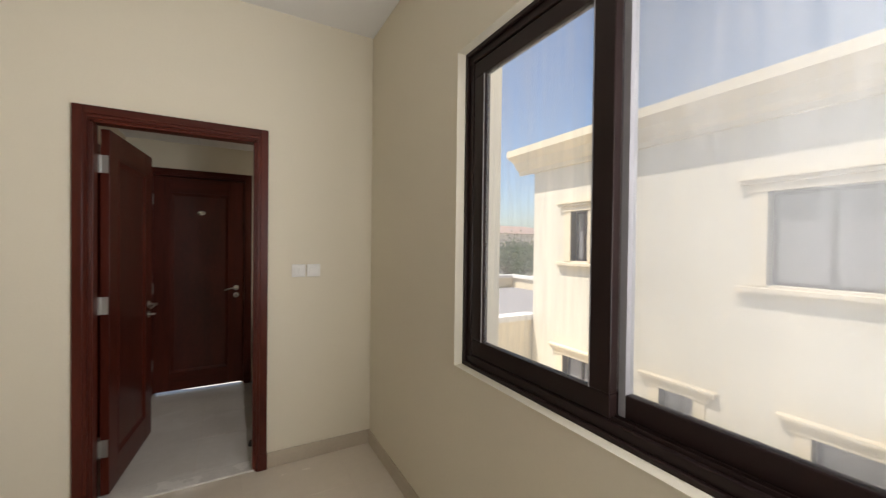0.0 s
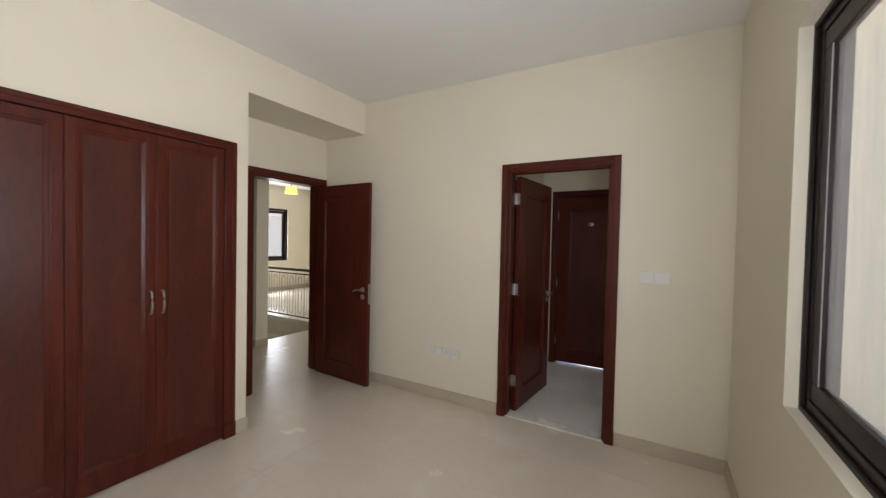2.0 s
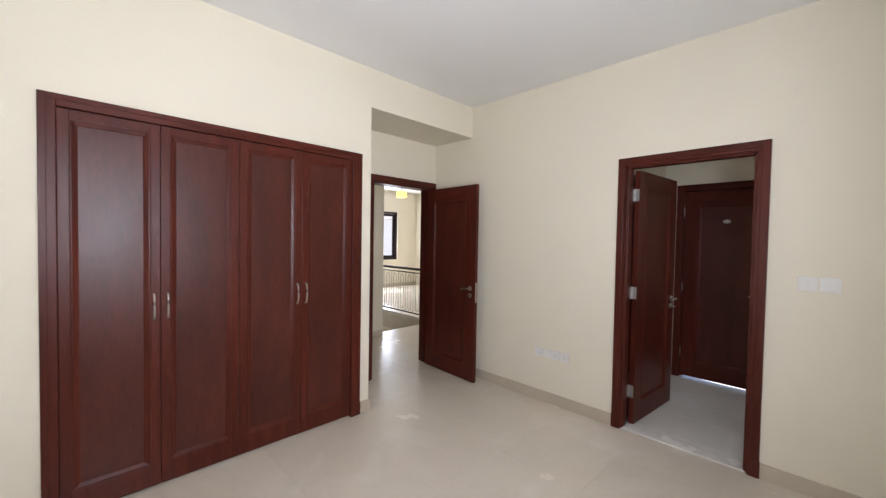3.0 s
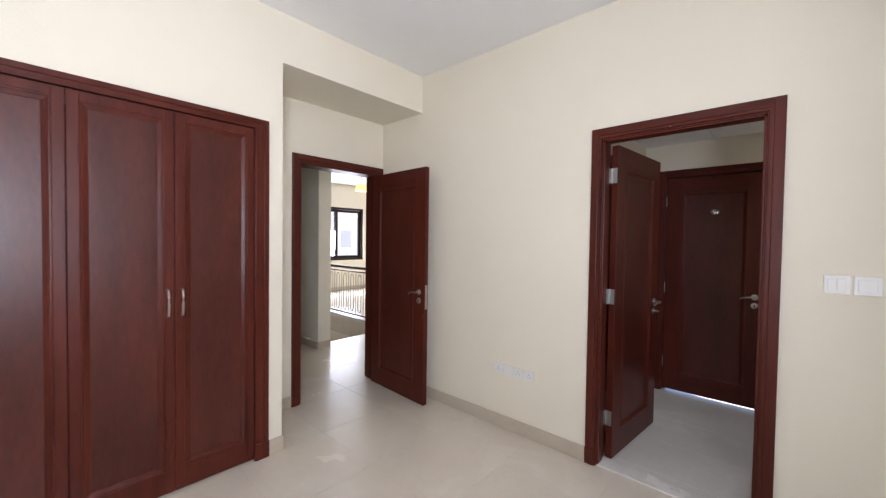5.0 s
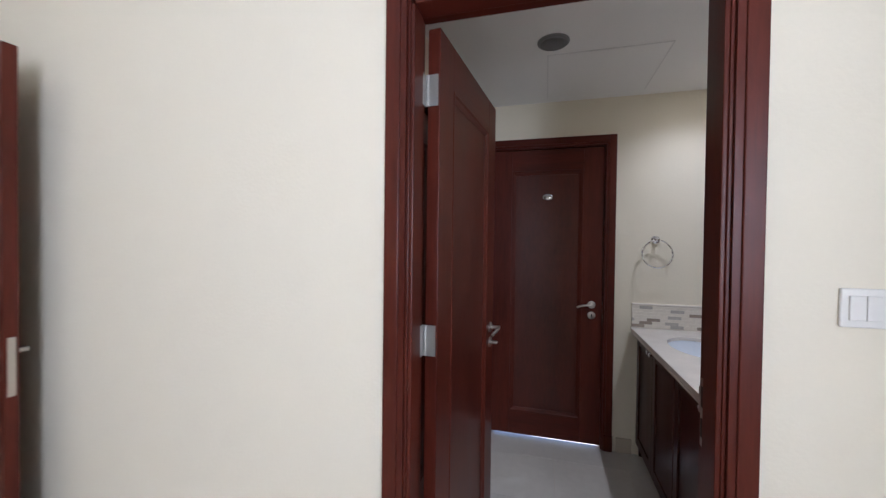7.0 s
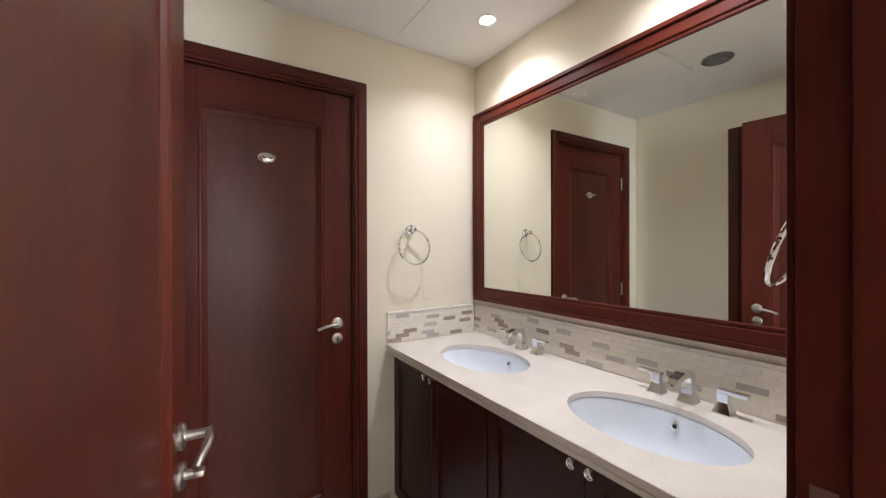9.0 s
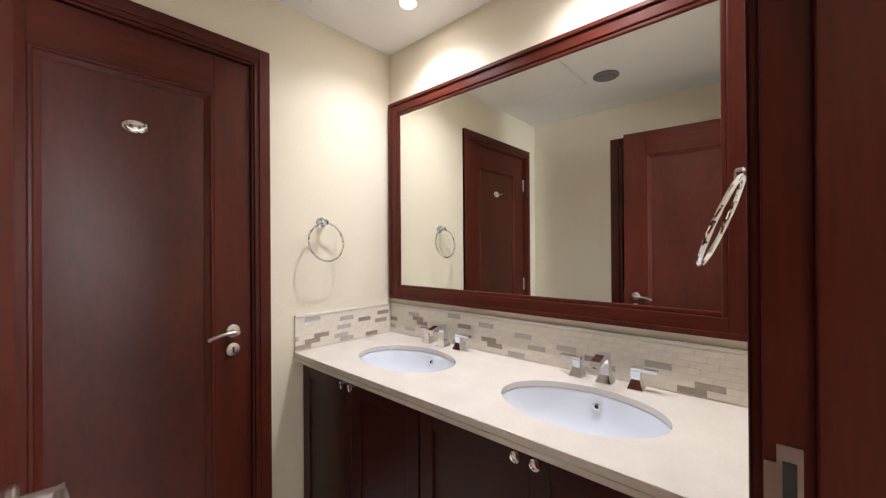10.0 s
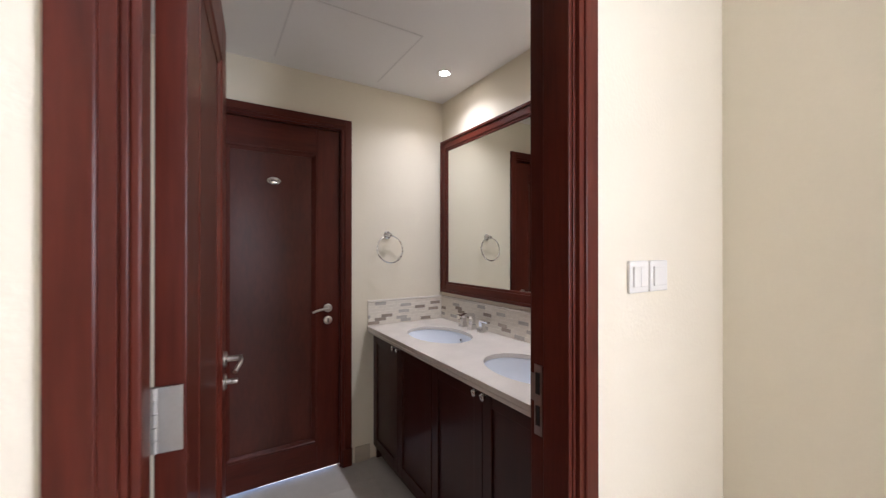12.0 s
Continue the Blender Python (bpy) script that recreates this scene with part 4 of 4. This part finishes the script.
FX = 5.86
nb = thing("neighbour_house", pose(FX, 0, 0), "cream rendered two-storey villa with moulded window surrounds", "house")
NWIN = [  # y0, y1, z0, z1 of each opening
    (0.95, 2.08, 1.02, 2.19), (4.79, 5.20, 1.19, 2.16), (4.62, 5.36, -1.80, -0.70), (2.90, 3.40, -1.80, -0.70), (-3.2, -1.6, 1.02, 2.18), (0.20, 1.63, -1.95, -0.69)]
ye, ys0 = 6.25, -9.0
cuts = sorted({ys0, ye, *[v for w in NWIN for v in w[:2]]})
bm = bmesh.new()
for a, b in zip(cuts, cuts[1:]):
    holes = sorted([(w[2], w[3]) for w in NWIN if w[0] <= a + 1e-6 and w[1] >= b - 1e-6])
    z = -3.4
    for h0, h1 in holes:
        box(bm, 0, a, z, 0.3, b, h0)
        z = h1
    box(bm, 0, a, z, 0.3, b, 3.3)
box(bm, 0.3, ye - 0.3, -3.4, 9.0, ye, 3.3)
box(bm, 0.3, ys0, -3.4, 9.0, ys0 + 0.3, 3.3)
box(bm, 8.7, ys0 + 0.3, -3.4, 9.0, ye - 0.3, 3.3)
part("wall", bm, RENDERED, nb, "cream rendered walls")
prof = [(0, 3.08), (-0.06, 3.08), (-0.08, 3.16), (-0.16, 3.22), (-0.24, 3.34), (-0.40, 3.42), (-0.44, 3.44), (-0.44, 3.58), (0, 3.66)]
bm = bmesh.new()
prism(bm, prof, "y", ys0 - 0.4, ye + 0.44)
prism(bm, [(ye - p[0], p[1]) for p in prof], "x", 0.001, 9.0)
part("cornice", bm, MOULD, nb, "stepped cream cornice")
part("roof", boxes((0, ys0, 3.3, 9.0, ye, 3.55)), RENDERED, nb)
for (a, b, c, d) in NWIN:
    wdw = part("window", boxes((0.14, a, c, 0.19, a + 0.05, d), (0.14, b - 0.05, c, 0.19, b, d), (0.14, a + 0.05, c, 0.19, b - 0.05, c + 0.05), (0.14, a + 0.05, d - 0.05, 0.19, b - 0.05, d), (0.14, (a + b) / 2 - 0.03, c + 0.05, 0.19, (a + b) / 2 + 0.03, d - 0.05)), ALU, nb, "dark framed sliding window")
    part("pane", boxes((0.16, a + 0.05, c + 0.05, 0.17, (a + b) / 2 - 0.03, d - 0.05)), FARGLASS, wdw)
    part("pane", boxes((0.16, (a + b) / 2 + 0.03, c + 0.05, 0.17, b - 0.05, d - 0.05)), FARGLASS, wdw)
    part("surround", boxes((-0.03, a - 0.16, c, 0.14, a, d)), MOULD, wdw)
    part("surround", boxes((-0.03, b, c, 0.14, b + 0.16, d)), MOULD, wdw)
    part("lintel", boxes((-0.05, a - 0.2, d, 0.14, b + 0.2, d + 0.1), (-0.09, a - 0.28, d + 0.1, 0, b + 0.28, d + 0.15), (-0.12, a - 0.31, d + 0.15, 0, b + 0.31, d + 0.19), bevel=0.006), MOULD, wdw)
    part("sill", boxes((-0.12, a - 0.31, c - 0.09, 0.14, b + 0.31, c - 0.03), (-0.08, a - 0.27, c - 0.15, 0, b + 0.27, c - 0.09), bevel=0.006), MOULD, wdw)

# low annexe between the houses
structure("annexe", boxes((1.24, -9.0, -3.4, FX - 0.01, 6.3, -1.5)), PALE, "pale screed roof of the low annexe between the villas", "roof")
an = thing("annexe_parapet", pose(0, 0, 0), "cream parapet wall with a white coping", "parapet", kind="structure")
part("parapet_wall", boxes((1.6, 6.3, -3.4, FX + 0.1, 6.5, -0.16)), MOULD, an)
part("coping", boxes((1.5, 6.25, -0.16, FX + 0.14, 6.58, -0.04), bevel=0.01), PALE, an)
part("back_parapet", boxes((1.6, 13.6, -3.4, 11.6, 13.8, 0.0), (11.4, 6.5, -3.4, 11.6, 13.6, 0.0)), MOULD, an)
part("back_coping", boxes((1.5, 13.5, 0.0, 11.7, 13.9, 0.12), (11.3, 6.6, 0.0, 11.7, 13.5, 0.12)), PALE, an)
structure("annexe_roof", boxes((1.6, 6.5, -3.3, 11.4, 13.6, -0.45)), GRAVEL, "grey gravel flat roof behind the parapet", "roof")


def far_house(x, y, w, d, h, rot, label):
    """A two-storey villa with a hipped tile roof, its front to -y."""
    t = thing("villa", pose(x, y, -3.4, 0, 0, rot), label, "house", "distant villas")
    part("wall", boxes((-w / 2, 0, 0, w / 2, d, h)), FARWALL, t)
    bm = bmesh.new()
    o = 0.6
    vs = [bm.verts.new(v) for v in ((-w / 2 - o, -o, h), (w / 2 + o, -o, h), (w / 2 + o, d + o, h), (-w / 2 - o, d + o, h), (-w / 2 + d / 2, d / 2, h + d * 0.16), (w / 2 - d / 2, d / 2, h + d * 0.16))]
    for f in ((0, 1, 5, 4), (1, 2, 5), (2, 3, 4, 5), (3, 0, 4), (3, 2, 1, 0)):
        bm.faces.new([vs[i] for i in f])
    part("roof", bm, ROOFT, t)
    n = int(w / 3)
    for fl in (0.9, 4.1):
        for i in range(n):
            cx = -w / 2 + (i + 0.5) * w / n
            arch = (i % 3 == 1)
            bm = boxes((cx - 0.5, -0.03, fl, cx + 0.5, 0.05, fl + 1.4))
            if arch:
                rod(bm, (cx, -0.03, fl + 1.4), (cx, 0.05, fl + 1.4), 0.5, seg=20)
            wn2 = part("window", bm, FARGLASS, t)
            part("sill", boxes((cx - 0.65, -0.12, fl - 0.15, cx + 0.65, 0, fl)), MOULD, wn2)
            part("surround", boxes((cx - 0.62, -0.06, fl, cx - 0.5, 0, fl + 1.4)), MOULD, wn2)
            part("surround", boxes((cx + 0.5, -0.06, fl, cx + 0.62, 0, fl + 1.4)), MOULD, wn2)
    part("porch", boxes((w * 0.18, -1.5, 0, w * 0.18 + 0.4, -1.1, h - 1.2), (w * 0.40, -1.5, 0, w * 0.40 + 0.4, -1.1, h - 1.2), (w * 0.16, -1.6, h - 1.2, w * 0.44, 0, h - 0.7)), FARWALL, t)
    return t


far_house(17, 48, 22, 10, 7.0, 0, "beige two-storey villa with a terracotta hipped roof")
far_house(-9, 62, 20, 10, 7.0, 0, "beige distant villa with arched windows and a tiled roof")
far_house(44, 52, 20, 10, 7.0, -8, "beige far villa with a terracotta hipped roof")
far_house(-27, 18, 16, 9, 6.6, 90, "pale villa facing the landing window")


def tree(x, y, h, r, seed):
    rng = random.Random(seed)
    t = thing("tree", pose(x, y, -3.4), "green leafy garden tree", "tree", "garden trees")
    bm = bmesh.new()
    sweep(bm, [(0, 0, 0), (0.05, 0.02, h * 0.3), (0.0, 0.08, h * 0.6)], 0.13, 8)
    tips = []
    for i in range(9):
        a = i * 2.4
        e = Vector((math.cos(a) * r * 0.65, math.sin(a) * r * 0.65, h * (0.55 + 0.045 * i)))
        rod(bm, (0.03, 0.03, h * 0.3 + i * 0.03 * h), e, 0.06, 0.015, 6)
        tips.append(e)
    part("trunk", bm, BARK, t)
    verts, faces = [], []
    for i in range(2600):
        c = tips[rng.randrange(9)]
        p = c + Vector((rng.gauss(0, 1), rng.gauss(0, 1), rng.gauss(0, 0.8))) * r * 0.26
        q = Euler((rng.uniform(0, 6.3), rng.uniform(0, 6.3), rng.uniform(0, 6.3))).to_matrix()
        s = rng.uniform(0.07, 0.15)
        k = len(verts)
        verts += [tuple(p + q @ Vector(v)) for v in ((-s, 0, 0), (0, -s * 0.45, 0.02), (s, 0, 0), (0, s * 0.45, 0.02))]
        faces.append((k, k + 1, k + 2, k + 3))
    me = bpy.data.meshes.new("crown")
    me.from_pydata(verts, [], faces)
    me.materials.append(LEAF)
    o = new("crown", me)
    o.parent = t
    tagged(o, "loose crown of small green leaves")


tree(19.5, 24, 5.2, 2.0, 3)
tree(16.0, 27, 4.6, 1.6, 4)
tree(9.5, 34, 4.2, 1.5, 5)
tree(24.0, 27, 5.0, 2.0, 6)

# ---------- mosaic splashback ----------
def mosaic(name, m, length, label, seed):
    """A strip in the plane y = 0 facing -y, from x = 0 to length, z from 0."""
    rng = random.Random(seed)
    t = thing(name, m, label, "splashback", kind="structure")
    part("bed", boxes((0, -0.006, 0, length, 0, 0.152)), MCREAM, t)
    part("edge_trim", boxes((0, -0.011, 0.152, length, 0, 0.166), bevel=0.003), STONE, t)
    tw, th, g = 0.078, 0.0205, 0.0005
    base = {}
    for mat in (MCREAM, MGREY, MBROWN):
        bm = boxes((0, -0.0035, 0, tw - g, 0, th - g))
        bmesh.ops.recalc_face_normals(bm, faces=bm.faces)
        me = bpy.data.meshes.new("tile")
        bm.to_mesh(me)
        bm.free()
        me.materials.append(mat)
        base[mat.name] = me
    for row in range(7):
        off = -(row * 0.031 % tw)
        k, last = 0, 9
        while off + k * tw < length - 0.005:
            x0 = off + k * tw
            roll = rng.random()
            last += 1
            mat = MCREAM
            if roll < 0.26 and last > 1:
                mat, last = (MGREY if rng.random() < 0.55 else MBROWN), 0
            k += 1
            if x0 < 0 or x0 + tw > length:
                a, b = max(x0, 0.001), min(x0 + tw - g, length - 0.001)
                if b - a > 0.006:
                    part("tile", boxes((a, -0.0095, 0.006 + row * th, b, -0.006, 0.006 + (row + 1) * th - g)), mat, t)
                continue
            o = new("tile", base[mat.name])
            o.parent = t
            o.location = (x0, -0.006, 0.006 + row * th)
    return t


mosaic("splashback", Matrix.Translation((BX1, BY, CZ)) @ pose(0, 0, 0, 0, 0, -90), BY - YN, "cream mosaic splashback with grey and brown tiles", 5)
mosaic("splashback", Matrix.Translation((0.326, BY, CZ)), BX1 - 0.012 - 0.326, "cream mosaic splashback on the end wall", 8)

# ---------- floor tiles ----------
def tiled(name, mat, x0, x1, y0, y1, ox, oy, size, label, holes=()):
    fl = structure(name, boxes((x0, y0, -0.02, x1, y1, -0.0012)), GROUT, label, "floor")
    full = {}
    g = 0.0009
    i = math.floor((x0 - ox) / size)
    while ox + i * size < x1:
        j = math.floor((y0 - oy) / size)
        while oy + j * size < y1:
            a, b = max(x0, ox + i * size + g), min(x1, ox + (i + 1) * size - g)
            c, d = max(y0, oy + j * size + g), min(y1, oy + (j + 1) * size - g)
            j += 1
            if b - a < 0.01 or d - c < 0.01:
                continue
            key = (round(b - a, 4), round(d - c, 4))
            if key not in full:
                bm = boxes((0, 0, -0.008, b - a, d - c, 0))
                bmesh.ops.recalc_face_normals(bm, faces=bm.faces)
                me = bpy.data.meshes.new("tile")
                bm.to_mesh(me)
                bm.free()
                me.materials.append(mat)
                full[key] = me
            o = new("tile", full[key])
            o.parent = fl
            o.location = (a, c, 0)
        i += 1
    return fl


tiled("floor_bedroom", TILE, XE - 0.08, XW, YB, DW + 0.075, -2.30, -0.15, 0.6, "glossy beige porcelain floor tiles")
tiled("floor_bathroom", TILEB, BX0, BX1, DW + 0.075, BY + 0.07, -0.62, 2.85, 0.45, "light grey porcelain bathroom floor tiles")
tiled("floor_landing", TILE, -5.0, XE - 0.08, YB, 2.72, -2.30, -0.15, 0.6, "glossy beige porcelain landing floor tiles")
tiled("floor_landing_corner", TILE, -4.5, XE - 0.155, 2.72, 4.06, -2.30, -0.15, 0.6, "glossy beige landing tiles beside the stair well")
tiled("floor_landing_far", TILE, -9.0, XE - 0.155, 4.06, 7.6, -2.30, -0.15, 0.6, "glossy beige tiles beyond the stair well")
# added slab in the sun, makes the bright line below door_2
structure("door_gap_slab", boxes((-1.2, BY + 0.07, -0.3, 1.24, BY + 0.9, -0.003)), PALE, "pale unseen slab added to catch sun under the inner door", "floor")
